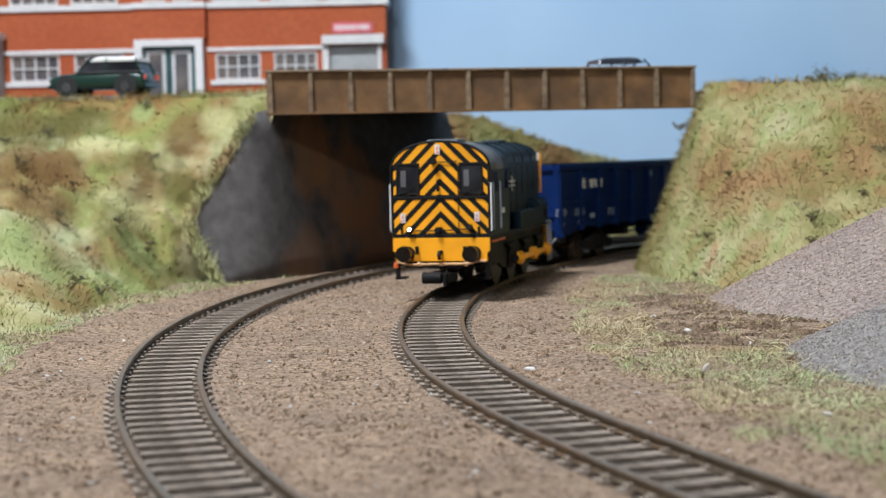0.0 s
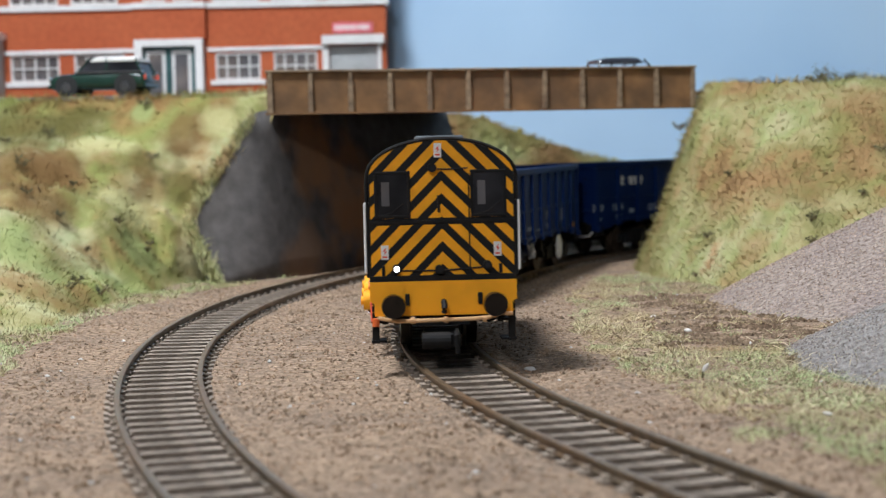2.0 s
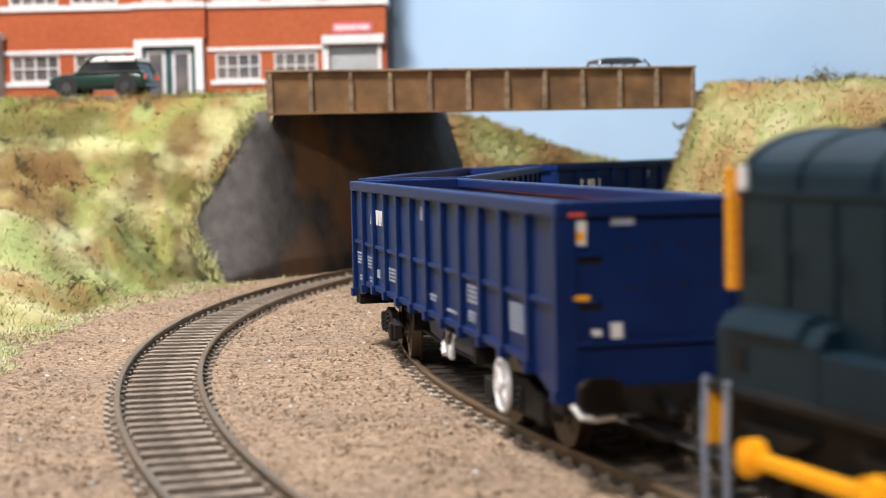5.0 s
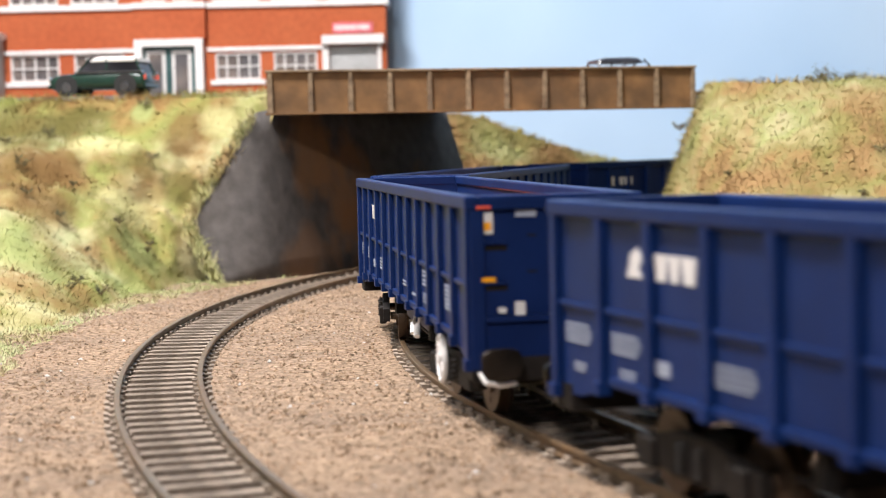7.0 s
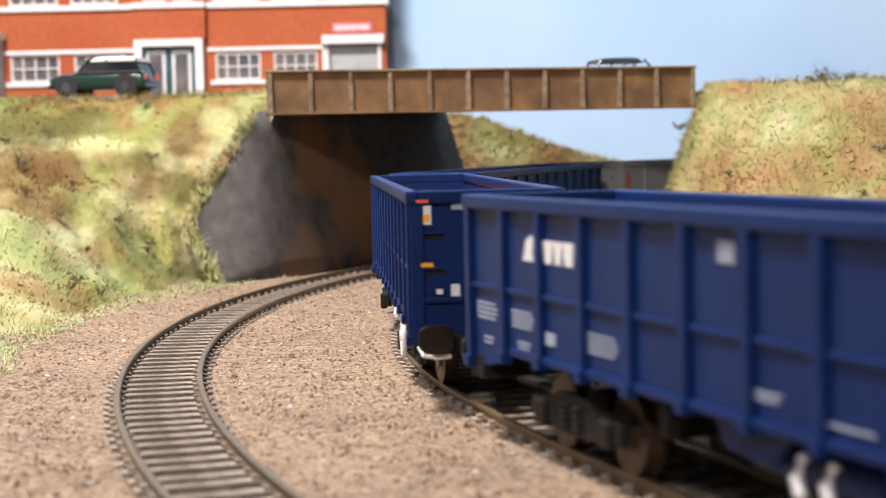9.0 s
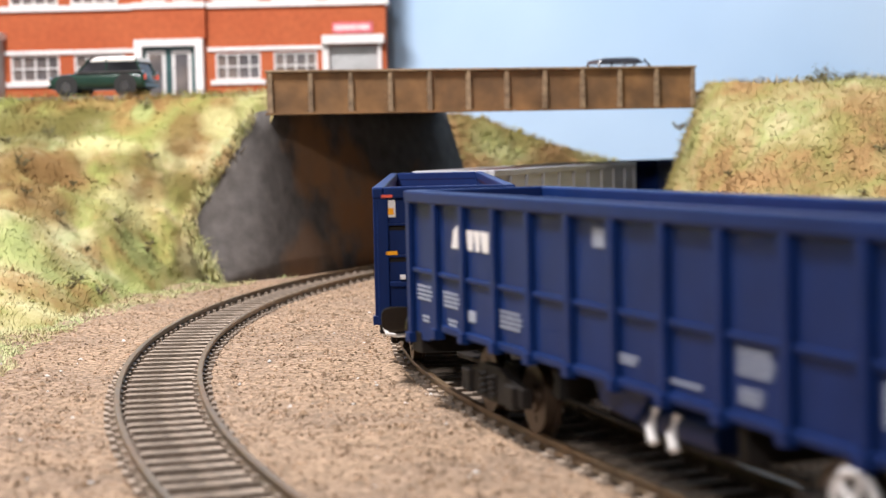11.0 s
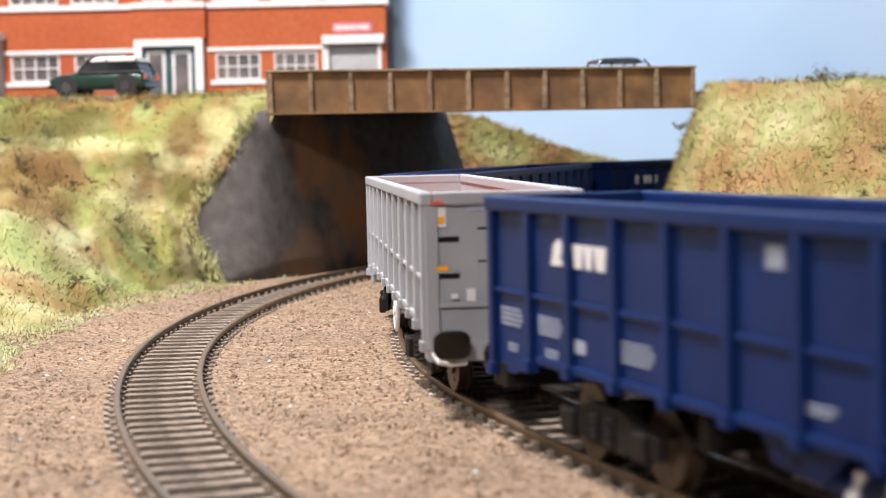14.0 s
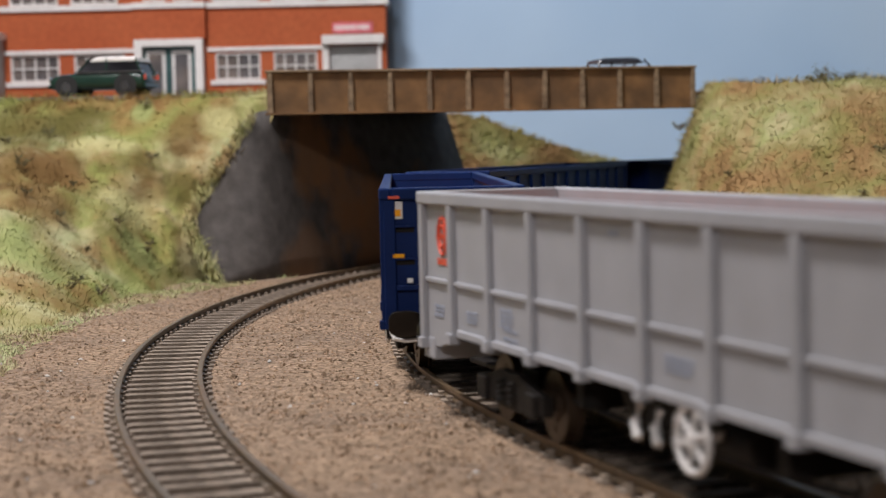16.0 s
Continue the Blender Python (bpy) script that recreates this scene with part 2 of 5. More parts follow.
class Line:
    """A track's middle line, from its bend at given lengths along it."""

    def __init__(self, x, y, heading, knots, s0, s1):
        self.s = np.arange(s0, s1 + 1, 2.0)
        k = np.interp(self.s, [q[0] for q in knots], [q[1] for q in knots])
        i0 = int(np.argmin(abs(self.s)))
        t = np.concatenate([[0], np.cumsum((k[1:] + k[:-1]) / 2 * 2.0)])
        self.t = t - t[i0] + heading
        c, s = np.cos(self.t), np.sin(self.t)
        px = np.concatenate([[0], np.cumsum((c[1:] + c[:-1]))])
        py = np.concatenate([[0], np.cumsum((s[1:] + s[:-1]))])
        self.x, self.y = px - px[i0] + x, py - py[i0] + y

    def at(self, s):
        return float(np.interp(s, self.s, self.x)), float(np.interp(s, self.s, self.y)), float(np.interp(s, self.s, self.t))

    def chord(self, s, half):
        """The pose, in metres, of a vehicle whose pivots stand half before and behind s."""
        ax, ay, _ = self.at(s - half)
        bx, by, _ = self.at(s + half)
        return mp((ax + bx) / 2, (ay + by) / 2, 0, 0, 0, math.degrees(math.atan2(by - ay, bx - ax)))

    def near(self, x, y):
        return float(np.min(np.hypot(self.x - x, self.y - y)))


RIGHT = Line(-2.85, 489.34, -1.622, [(-751, 0.0), (-743, 0.002249), (-500, 0.002249), (-300, 0.002004), (-150, 0.001766), (0, 0.00165), (150, 0.001793), (300, 0.00002)], -2000, 1700)
LEFT = Line(-66.29, 387.3, -1.4645, [(-902, 0.0), (-894, 0.0019), (-300, 0.0019), (-150, 0.001647), (0, 0.001517), (150, 0.001476), (250, 0.001434), (270, -0.002), (500, -0.002), (510, 0.0)], -1800, 1000)
BOARD = -2.9
GAUGE = 17.3


def sheet(name, bm, material, label, category="", kind="structure", smooth=True):
    ob = part(name, bm, material, None, label, smooth)
    return tagged(ob, label, category, "", kind)


def smooth(t):
    t = max(0.0, min(1.0, t))
    return t * t * (3 - 2 * t)


def board_height(x, y):
    """The sanded baseboard: nearly flat, with slight swells away from the rails."""
    d = min(RIGHT.near(x, y), LEFT.near(x, y))
    if d < 12.4:
        return BOARD - 1.6
    return BOARD + smooth((d - 14) / 14) * (0.9 + 0.9 * noise.noise((x / 26, y / 26, 0)) + 0.5 * noise.noise((x / 7, y / 7, 3)))


def lie(x, y):
    """The height on which loose grains lie: the bed between the sleepers, its shoulders, or the board."""
    d = min(RIGHT.near(x, y), LEFT.near(x, y))
    if d < 10.2:
        return -3.45
    return max(board_height(x, y), float(np.interp(d, [10.2, 11.6, 17, 20], [-2.9, -2.25, -2.7, -3.6])))


def ground():
    bm = bmesh.new()
    xs = sorted(set([-900, -600, -400] + list(range(-260, 300, 5)) + [340, 420, 600, 900, 1300, 1700]))
    ys = sorted(set([-1150, -1000, -600, -300, -100, 0, 60] + list(range(100, 800, 6)) + [840, 900, 1000, 1050]))
    grid = [[bm.verts.new((x, y, board_height(x, y) if 90 < y < 800 and -265 < x < 300 else BOARD)) for y in ys] for x in xs]
    for i in range(len(xs) - 1):
        for j in range(len(ys) - 1):
            bm.faces.new((grid[i][j], grid[i + 1][j], grid[i + 1][j + 1], grid[i][j + 1]))
    sheet("ground", bm, SAND, "sandy tan ballasted baseboard between two curved tracks", "ground")


def rail(line, side, s0, s1, parent):
    """A flat-bottomed rail along the line."""
    w, fw = 0.60, 0.85
    prof = [(-fw, -2.1), (fw, -2.1), (fw, -1.85), (0.22, -1.6), (0.22, -0.75), (w, -0.6), (w, -0.12), (w * 0.7, 0.0), (-w * 0.7, 0.0), (-w, -0.12), (-w, -0.6), (-0.22, -0.75), (-0.22, -1.6), (-fw, -1.85)]
    bm = bmesh.new()
    rings = []
    s = s0
    while s <= s1:
        x, y, t = line.at(s)
        nx, ny = -math.sin(t), math.cos(t)
        rings.append([bm.verts.new((x + nx * (side * GAUGE / 2 + a), y + ny * (side * GAUGE / 2 + a), z)) for a, z in prof])
        s += 5 if -400 < s < 300 else 20
    n = len(prof)
    for q, r in zip(rings, rings[1:]):
        for k in range(n):
            bm.faces.new((q[k], r[k], r[(k + 1) % n], q[(k + 1) % n]))
    bm.faces.new(rings[0])
    bm.faces.new(rings[-1][::-1])
    bmesh.ops.recalc_face_normals(bm, faces=bm.faces)
    part("rail", bm, RAIL, parent, "brown weathered steel rail")


def sleeper_mesh(bm):
    """One sleeper with its four rail chairs, along y."""
    box(-1.7, 1.7, -11.2, 11.2, -4.4, -2.0, 0.0, bm)
    for y in (-GAUGE / 2 - 0.95, -GAUGE / 2 + 0.95, GAUGE / 2 - 0.95, GAUGE / 2 + 0.95):
        box(-0.75, 0.75, y - 0.6, y + 0.6, -2.1, -1.35, 0.0, bm)
    return bm


def track(name, line, s0, s1, near0, near1, label):
    th = thing(name, Matrix(), label, "railway track", "curved tracks")
    rail(line, 1, s0, s1, th)
    rail(line, -1, s0, s1, th)
    bed = bmesh.new()
    q = s0
    strips = []
    while q <= s1:
        x, y, t = line.at(q)
        nx, ny = -math.sin(t), math.cos(t)
        strips.append([bed.verts.new((x + nx * a, y + ny * a, z + 0.35 * noise.noise((x / 3, y / 3, a)))) for a, z in ((-20.0, -3.7), (-15.0, -2.45), (-11.6, -2.3), (-10.0, -3.3), (-4, -3.45), (0, -3.3), (4, -3.45), (10.0, -3.3), (11.6, -2.3), (15.0, -2.45), (20.0, -3.7))])
        q += 4
    for a, b in zip(strips, strips[1:]):
        for k in range(10):
            bed.faces.new((a[k], b[k], b[k + 1], a[k + 1]))
    bmesh.ops.recalc_face_normals(bed, faces=bed.faces)
    ob = part("ballast_bed", bed, BALLAST_SHADED, th, "fine brown ballast bed, darkened in colour for the shade between sleepers", True)
    ob.data.materials.append(SAND)
    for i, f in enumerate(ob.data.polygons):
        f.material_index = 1 if i % 10 in (0, 1, 2, 7, 8, 9) else 0
    first = part("sleeper", sleeper_mesh(bmesh.new()), SLEEPER, th)
    pitch, s, rnd, far = 7.7, s0, random.Random(5), bmesh.new()
    count = 0
    while s < s1:
        x, y, t = line.at(s)
        m = mp(x + rnd.uniform(-0.2, 0.2), y + rnd.uniform(-0.25, 0.25), rnd.uniform(-0.15, 0.1), 0, 0, math.degrees(t) + rnd.uniform(-1.2, 1.2))
        if near0 < s < near1:
            ob = first if count == 0 else new("sleeper", first.data)
            ob.parent = th
            ob.matrix_basis = m
            count += 1
        else:
            mm = mp(x, y, 0, 0, 0, math.degrees(t))
            r = bmesh.ops.create_cube(far, size=1.0)
            for v in r["verts"]:
                q = mm @ Vector((v.co.x * 0.0043, v.co.y * 0.0228, -0.0029 + v.co.z * 0.0018))
                v.co = q / MM
        s += pitch
    tagged(part("far_sleepers", far, SLEEPER, th), kind="stuff")


ground()
track("track", RIGHT, -1960, 1560, -420, 420, "curved track with brown rails in sandy ballast, used by the train")
track("track", LEFT, -1000, 990, -450, 420, "empty curved track with weathered rails and dark sleepers")


def ruled(base, top, ztop, nu, nv, bump, seed, zbase=BOARD - 0.5, back=None):
    """A grassy slope between a foot line and a top line."""
    bm = bmesh.new()

    def along(pts, u):
        q = u * (len(pts) - 1)
        i = min(int(q), len(pts) - 2)
        f = q - i
        p0, p1, p2, p3 = (pts[max(0, min(len(pts) - 1, i + d))] for d in (-1, 0, 1, 2))
        return [0.5 * (2 * b + (c - a) * f + (2 * a - 5 * b + 4 * c - d) * f * f + (3 * b - a - 3 * c + d) * f ** 3) for a, b, c, d in zip(p0, p1, p2, p3)]
    rows = []
    for i in range(nu + 1):
        u = i / nu
        b, t = along(base, u), along(top, u)
        row = []
        for j in range(nv + 1):
            v = j / nv
            x, y = b[0] + (t[0] - b[0]) * v, b[1] + (t[1] - b[1]) * v
            z = zbase + (ztop - zbase) * (0.75 * v + 0.25 * smooth(v))
            w = math.sin(min(1.0, v * 1.15) * math.pi) ** 0.5 if v < 0.87 else 0.35
            n = noise.noise((x / 34, y / 34, z / 22 + seed)) * 8 + noise.noise((x / 13, y / 13, z / 13 + seed)) * 4 + noise.noise((x / 5, y / 5, z / 5 + seed)) * 1.6
            row.append(bm.verts.new((x, y - n * 0.4 * bump * w, z + n * 0.6 * bump * w)))
        if back is not None:
            for yb in back:
                row.append(bm.verts.new((t[0], max(yb, t[1] + 5), ztop)))
        rows.append(row)
    for q, r in zip(rows, rows[1:]):
        for j in range(len(q) - 1):
            bm.faces.new((q[j], r[j], r[j + 1], q[j + 1]))
    bmesh.ops.recalc_face_normals(bm, faces=bm.faces)
    return bm


def scatter_on(ob_mesh, count, rnd, keep=lambda p: True):
    """Points and normals strewn over a mesh by area."""
    me = ob_mesh
    me.calc_loop_triangles()
    tri = [tuple(t.vertices) for t in me.loop_triangles]
    co = [v.co.copy() for v in me.vertices]
    area = np.array([t.area for t in me.loop_triangles])
    pick = np.random.RandomState(rnd.randint(0, 99999)).choice(len(tri), count, p=area / area.sum())
    out = []
    for k in pick:
        a, b, c = (co[i] for i in tri[k])
        u, v = rnd.random(), rnd.random()
        if u + v > 1:
            u, v = 1 - u, 1 - v
        p = a + (b - a) * u + (c - a) * v
        if keep(p):
            n = (b - a).cross(c - a).normalized()
            out.append((p, n if n.z > 0 else -n))
    return out


LB_BASE = [(-420, 330), (-250, 385), (-150, 430), (-119, 490), (-113, 555), (-107, 612), (-99, 645), (-86, 668)]
LB_TOP = [(-520, 640), (-380, 690), (-280, 700), (-215, 702), (-165, 698), (-125, 690), (-97, 680), (-64, 668)]
bm = ruled(LB_BASE, LB_TOP, 71.6, 170, 70, 1.4, 0.0, back=(760, 860, 1041))
LEFT_BANK = sheet("embankment_1", bm, TURF, "tufted green and ochre grassy embankment below the factory", "embankment")
RB_BASE = [(420, 960), (330, 920), (215, 850), (138, 780), (105, 732), (84, 692), (77, 645), (84, 600), (102, 560), (150, 520), (260, 480), (450, 440)]
RB_TOP = [(430, 930), (340, 890), (235, 815), (165, 755), (135, 722), (116, 700), (112, 682), (122, 666), (142, 655), (190, 645), (280, 630), (470, 600)]
bm = ruled(RB_BASE, RB_TOP, 72.0, 200, 54, 0.95, 7.0)
RIGHT_BANK = sheet("embankment_2", bm, TURF, "steep ochre and green grassy cutting side by the bridge", "embankment")
bm = bmesh.new()
top_ring = [bm.verts.new((x, y, 71.0)) for x, y in RB_TOP] 
bmesh.ops.triangulate(bm, faces=[bm.faces.new(top_ring)])
bmesh.ops.recalc_face_normals(bm, faces=bm.faces)
RIGHT_TOP = sheet("bank_top", bm, TURF, "flat grassy top of the cutting", "embankment", smooth=False)
bm = ruled([(-40, 905), (20, 900), (60, 905), (110, 915), (170, 925), (260, 940)], [(-40, 960), (10, 960), (50, 960), (100, 965), (160, 970), (260, 985)], 42.0, 70, 24, 1.0, 3.0)
for v in bm.verts:
    x = v.co.x
    v.co.z = (v.co.z + 4) * float(np.interp(x, [-40, 15, 40, 75, 110, 150, 260], [1.7, 1.55, 1.35, 1.08, 0.86, 0.8, 0.8])) - 4
FAR_HILL = sheet("far_hillside", bm, TURF, "low bushy ochre hillside before the painted sky", "hillside")


def backdrop():
    bm = box(-900, 1700, 1042, 1050, -10, 1500)
    sheet("backdrop", bm, SKY, "painted pale blue sky board", "backdrop", smooth=False)


backdrop()


def room():
    """Plain walls and ceiling that close the place round the layout."""
    for name, b in (("wall_south", (-906, 1706, -1156, -1150)), ("wall_west", (-906, -900, -1150, 1050)), ("wall_east", (1700, 1706, -1150, 1050))):
        sheet(name, box(*b, -10, 1500), WALL, "plain grey room wall", "wall", smooth=False)
    sheet("ceiling", box(-906, 1706, -1156, 1056, 1500, 1508), WALL, "plain grey ceiling", "ceiling", smooth=False)


room()


def heap(name, cx, cy, r, h, seed, material, label):
    bm = bmesh.new()
    rings, n = [], 72
    for i in range(26):
        f = i / 25
        ring = []
        for k in range(n):
            a = k * math.tau / n
            rr = r * f * (1 + 0.10 * noise.noise((math.cos(a) * 1.5, math.sin(a) * 1.5, seed)))
            x, y = cx + rr * math.cos(a), cy + rr * math.sin(a)
            z = BOARD - 0.6 + h * (1 - f ** 1.25) if f > 0.12 else BOARD - 0.6 + h * (1 - 0.12 ** 1.25) + h * 0.02
            z += 0.7 * noise.noise((x / 6, y / 6, seed)) * (1 - f) + 0.5 * noise.noise((x / 2, y / 2, seed))
            ring.append(bm.verts.new((x, y, z)))
        rings.append(ring)
    for q, w in zip(rings, rings[1:]):
        for k in range(n):
            bm.faces.new((q[k], q[(k + 1) % n], w[(k + 1) % n], w[k]))
    bmesh.ops.remove_doubles(bm, verts=bm.verts, dist=0.01)
    bmesh.ops.recalc_face_normals(bm, faces=bm.faces)
    ob = part(name, bm, material, None, label, True, category="gravel heap")
    return tagged(ob, label, "gravel heap", "gravel heaps")


HEAP_A = heap("gravel_heap", 192, 522, 107, 48.0, 1.0, PINK_GRAVEL, "large heap of pinkish brown fine gravel before the bank")
HEAP_B = heap("gravel_heap", 150, 374, 78, 29.5, 5.0, GREY_GRAVEL, "smaller heap of grey fine gravel on grass")

# ---- bridge ----
GA, GB = Vector((-68.0, 652.0, 0)), Vector((106.5, 692.0, 0))
GLEN = (GB - GA).length
GROT = math.degrees(math.atan2(GB.y - GA.y, GB.x - GA.x))


def bridge():
    th = thing("girder_bridge", mp(GA.x, GA.y, 0, 0, 0, GROT), "rusty brown plate girder road bridge over both tracks", "bridge")
    # the second girder is unseen, set back at the edge of the widened deck
    for y, a, b, z0, z1 in ((0.0, 0.0, GLEN, 63.0, 80.6), (150.0, 16.0, GLEN + 72.0, 67.2, 75.0)):
        g = part("girder", box(a, b, y - 0.6, y + 0.6, z0, z1 - 0.6, 0.1), GIRDER, th, "brown riveted plate girder")
        part("top_flange", box(a - 0.5, b + 0.5, y - 2.2, y + 2.0, z1 - 0.9, z1, 0.15), GIRDER_EDGE, g)
        part("bottom_flange", box(a - 0.5, b + 2, y - 2.2, y + 2.0, z0, z0 + 0.9, 0.15), GIRDER, g)
        for k in range(12):
            x = a + 1.0 + k * (b - a - 2.0) / 11
            bmr = prism([(x - 0.95, z0 + 0.9), (x + 0.95, z0 + 0.9), (x + 0.75, z1 - 0.9), (x - 0.75, z1 - 0.9)], "y", y - 1.9, y - 0.4)
            for q in range(6):
                zz = z0 + 2 + q * (z1 - z0 - 3.0) / 6
                cyl((x - 1.5, y - 0.7, zz), "y", 0.22, 0.3, 6, bmr)
                cyl((x + 1.5, y - 0.7, zz), "y", 0.22, 0.3, 6, bmr)
            part("stiffener", bmr, GIRDER_EDGE, g)
    # road deck, widened unseen to shade the abutment, far side skewed to both banks
    part("deck", prism([(1, 1.2), (GLEN + 6, 1.2), (GLEN + 72, 149), (16, 149)], "z", 67.2, 68.4), ROAD, th, "grey road deck, widened out of view for shade")


bridge()


def abutment():
    """Battered plaster abutment that follows the curve, with a wing wall at its near end."""
    bm = bmesh.new()
    foot = [(-88, 640), (-82, 641), (-76, 644), (-70, 649), (-65, 656), (-59, 668), (-45, 694), (-22, 742), (8, 806), (24, 846)]
    head = [(-98, 647), (-91, 650), (-83, 654), (-77, 657), (-72, 661), (-67, 672), (-54, 697), (-33, 745), (-8, 803), (3, 836)]
    tops = [22, 32, 46, 58, 64, 67, 67, 67, 67, 67]
    rows = []
    for (fx, fy), (hx, hy), zt in zip(foot, head, tops):
        rows.append([bm.verts.new((fx + (hx - fx) * v, fy + (hy - fy) * v, BOARD + (zt - BOARD) * v)) for v in [k / 8 for k in range(9)]])
    for q, r in zip(rows, rows[1:]):
        for j in range(8):
            bm.faces.new((q[j], r[j], r[j + 1], q[j + 1]))
    bmesh.ops.recalc_face_normals(bm, faces=bm.faces)
    r = bmesh.ops.extrude_face_region(bm, geom=list(bm.faces))
    for v in r["geom"]:
        if isinstance(v, bmesh.types.BMVert):
            v.co += Vector((-5, 9, 0))
    bmesh.ops.recalc_face_normals(bm, faces=bm.faces)
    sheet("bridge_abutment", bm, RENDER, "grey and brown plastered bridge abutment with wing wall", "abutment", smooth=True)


abutment()

# ---- factory ----


def window(th, x0, x1, z0, z1, cols, rows, y):
    """A white glazed window: frame, glazing bars, dim pane."""
    bm = bmesh.new()
    w = 1.1
    box(x0, x1, y - 1.0, y + 0.6, z0, z0 + w, 0, bm)
    box(x0, x1, y - 1.0, y + 0.6, z1 - w, z1, 0, bm)
    box(x0, x0 + w, y - 1.0, y + 0.6, z0 + w, z1 - w, 0, bm)
    box(x1 - w, x1, y - 1.0, y + 0.6, z0 + w, z1 - w, 0, bm)
    win = part("window", bm, WHITE, th, "white-framed window with glazing bars")
    for k in range(1, cols):
        x = x0 + k * (x1 - x0) / cols
        part("glazing_bar", box(x - 0.4, x + 0.4, y - 0.8, y + 0.4, z0 + w, z1 - w), WHITE, win)
    for k in range(1, rows):
        z = z0 + k * (z1 - z0) / rows
        part("glazing_bar", box(x0 + w, x1 - w, y - 0.75, y + 0.35, z - 0.4, z + 0.4), WHITE, win)
    part("pane", box(x0 + 0.5, x1 - 0.5, y + 0.7, y + 1.6, z0 + 0.5, z1 - 0.5), GLASS_DARK, win, "dim brownish window pane")
    return win


def factory():
    th = thing("factory", mp(0, 0, 0), "orange brick factory with white bands and window frames, behind the embankment", "building")
    Y, z0 = 1000.0, 72.0
    opens = [(-258.5, -229, 93.5, 109.6), (-220, -190, 93.5, 109.6), (-134.8, -107.6, 92.3, 108.4), (-99.6, -73.3, 92.3, 108.4), (-66, -37, z0, 111.6)]
    # wall in strips round the openings
    x = -330.0
    for a, b, c, d in opens:
        part("wall", box(x, a, Y, Y + 34, z0, 112), BRICK, th)
        if c > z0:
            part("wall", box(a, b, Y, Y + 34, z0, c), BRICK, th)
        part("wall", box(a, b, Y, Y + 34, d, 112), BRICK, th)
        part("wall", box(a, b, Y + 4, Y + 34, c, d), BRICK, th)
        x = b
    part("wall", box(x, -31.6, Y, Y + 34, z0, 112), BRICK, th)
    part("wall", box(-330, -31.6, Y, Y + 34, 112, 139), BRICK, th)
    part("wall", box(-330, -31.6, Y + 2.6, Y + 34, 139, 176), BRICK, th)
    part("entrance_bay", box(-183.2, -139.6, Y - 7, Y - 0.2, 117.2, 176), BRICK, th, "projecting orange brick entrance bay")
    part("band", box(-333, -183.4, Y - 1.6, Y + 33.6, 109.8, 112.4, 0.2), WHITE, th, "white string course")
    part("band", box(-139.4, -70.2, Y - 1.6, Y + 33.6, 109.6, 111.9, 0.2), WHITE, th, "white string course")
    part("band", box(-333, -183.4, Y - 2.4, Y + 33, 135.6, 139, 0.2), WHITE, th, "white string course")
    part("band", box(-183.4, -139.4, Y - 9, Y - 0.4, 135.6, 139, 0.2), WHITE, th, "white string course")
    part("band", box(-139.4, -29.6, Y - 2.4, Y + 35, 135.6, 139, 0.2), WHITE, th, "white string course")
    for a, b, c, d in opens[:4]:
        window(th, a, b, c, d, 4, 2, Y + 1.6)
        part("sill", box(a - 3, b + 3, Y - 1.8, Y + 1, c - 2.9, c - 0.1, 0.2), WHITE, th, "white window sill")
    for k, (a, b) in enumerate([(-258, -229), (-221, -193), (-176, -163), (-158, -146), (-136, -108), (-100, -73), (-66, -39)]):
        yy = Y - 7.2 if k in (2, 3) else Y + 1.0
        window(th, a, b, 139.4, 158, 4 if k not in (2, 3) else 2, 3, yy)
    # entrance: white surround, recessed double door
    part("door_surround", box(-182.2, -177.6, Y - 9, Y - 0.1, z0, 113), WHITE, th, "white door surround")
    part("door_surround", box(-145.8, -141.2, Y - 9, Y - 0.1, z0, 113), WHITE, th, "white door surround")
    part("door_surround", box(-182.2, -141.2, Y - 9, Y - 0.1, 113, 117.1), WHITE, th, "white door surround")
    part("porch_back", box(-177.4, -146, Y - 2.4, Y - 0.3, z0, 112.9), TEAL, th)
    for a, b in ((-176.0, -164.5), (-160.5, -149.0)):
        d = part("door", box(a, b, Y - 3.4, Y - 2.5, z0, 110.6), WHITE, th, "white-framed glazed door leaf")
        part("door_glass", box(a + 1.8, b - 1.8, Y - 3.9, Y - 3.45, z0 + 4, 108.5), GLASS_DARK, d)
    for x in (-177.2, -146.9, -163.0):
        part("door_post", box(x, x + 1.2, Y - 4.4, Y - 2.45, z0, 112.5), TEAL, th)
    # loading door with its canopy
    sh = part("roller_shutter", box(-66, -37, Y + 2.2, Y + 3.6, z0, 111.8), SHUTTER, th, "pale grey roller shutter")
    for k in range(14):
        part("slat", box(-65.6, -37.4, Y + 1.9, Y + 2.15, z0 + 1 + k * 2.8, z0 + 3.2 + k * 2.8), SHUTTER, sh)
    part("canopy", box(-70.1, -32.7, Y - 6, Y - 0.1, 112.2, 117.6, 0.3), WHITE, th, "white canopy over the shutter")
    part("canopy_post", box(-70.1, -66.2, Y - 1.8, Y - 0.1, z0, 112), WHITE, th)
    part("canopy_post", box(-36.8, -34.5, Y - 1.8, Y - 0.1, z0, 112), WHITE, th)
    sg = part("sign_board", box(-63.7, -39.3, Y - 1.3, Y - 0.1, 119, 125.3, 0.2), PINKSIGN, th, "pale red sign with unreadable white lettering")
    rnd, x = random.Random(3), -62.3
    while x < -41.5:
        w = rnd.uniform(1.2, 2.4)
        part("lettering", box(x, x + w, Y - 1.55, Y - 1.35, 120.8, 123.6), WHITE, sg)
        x += w + 0.7
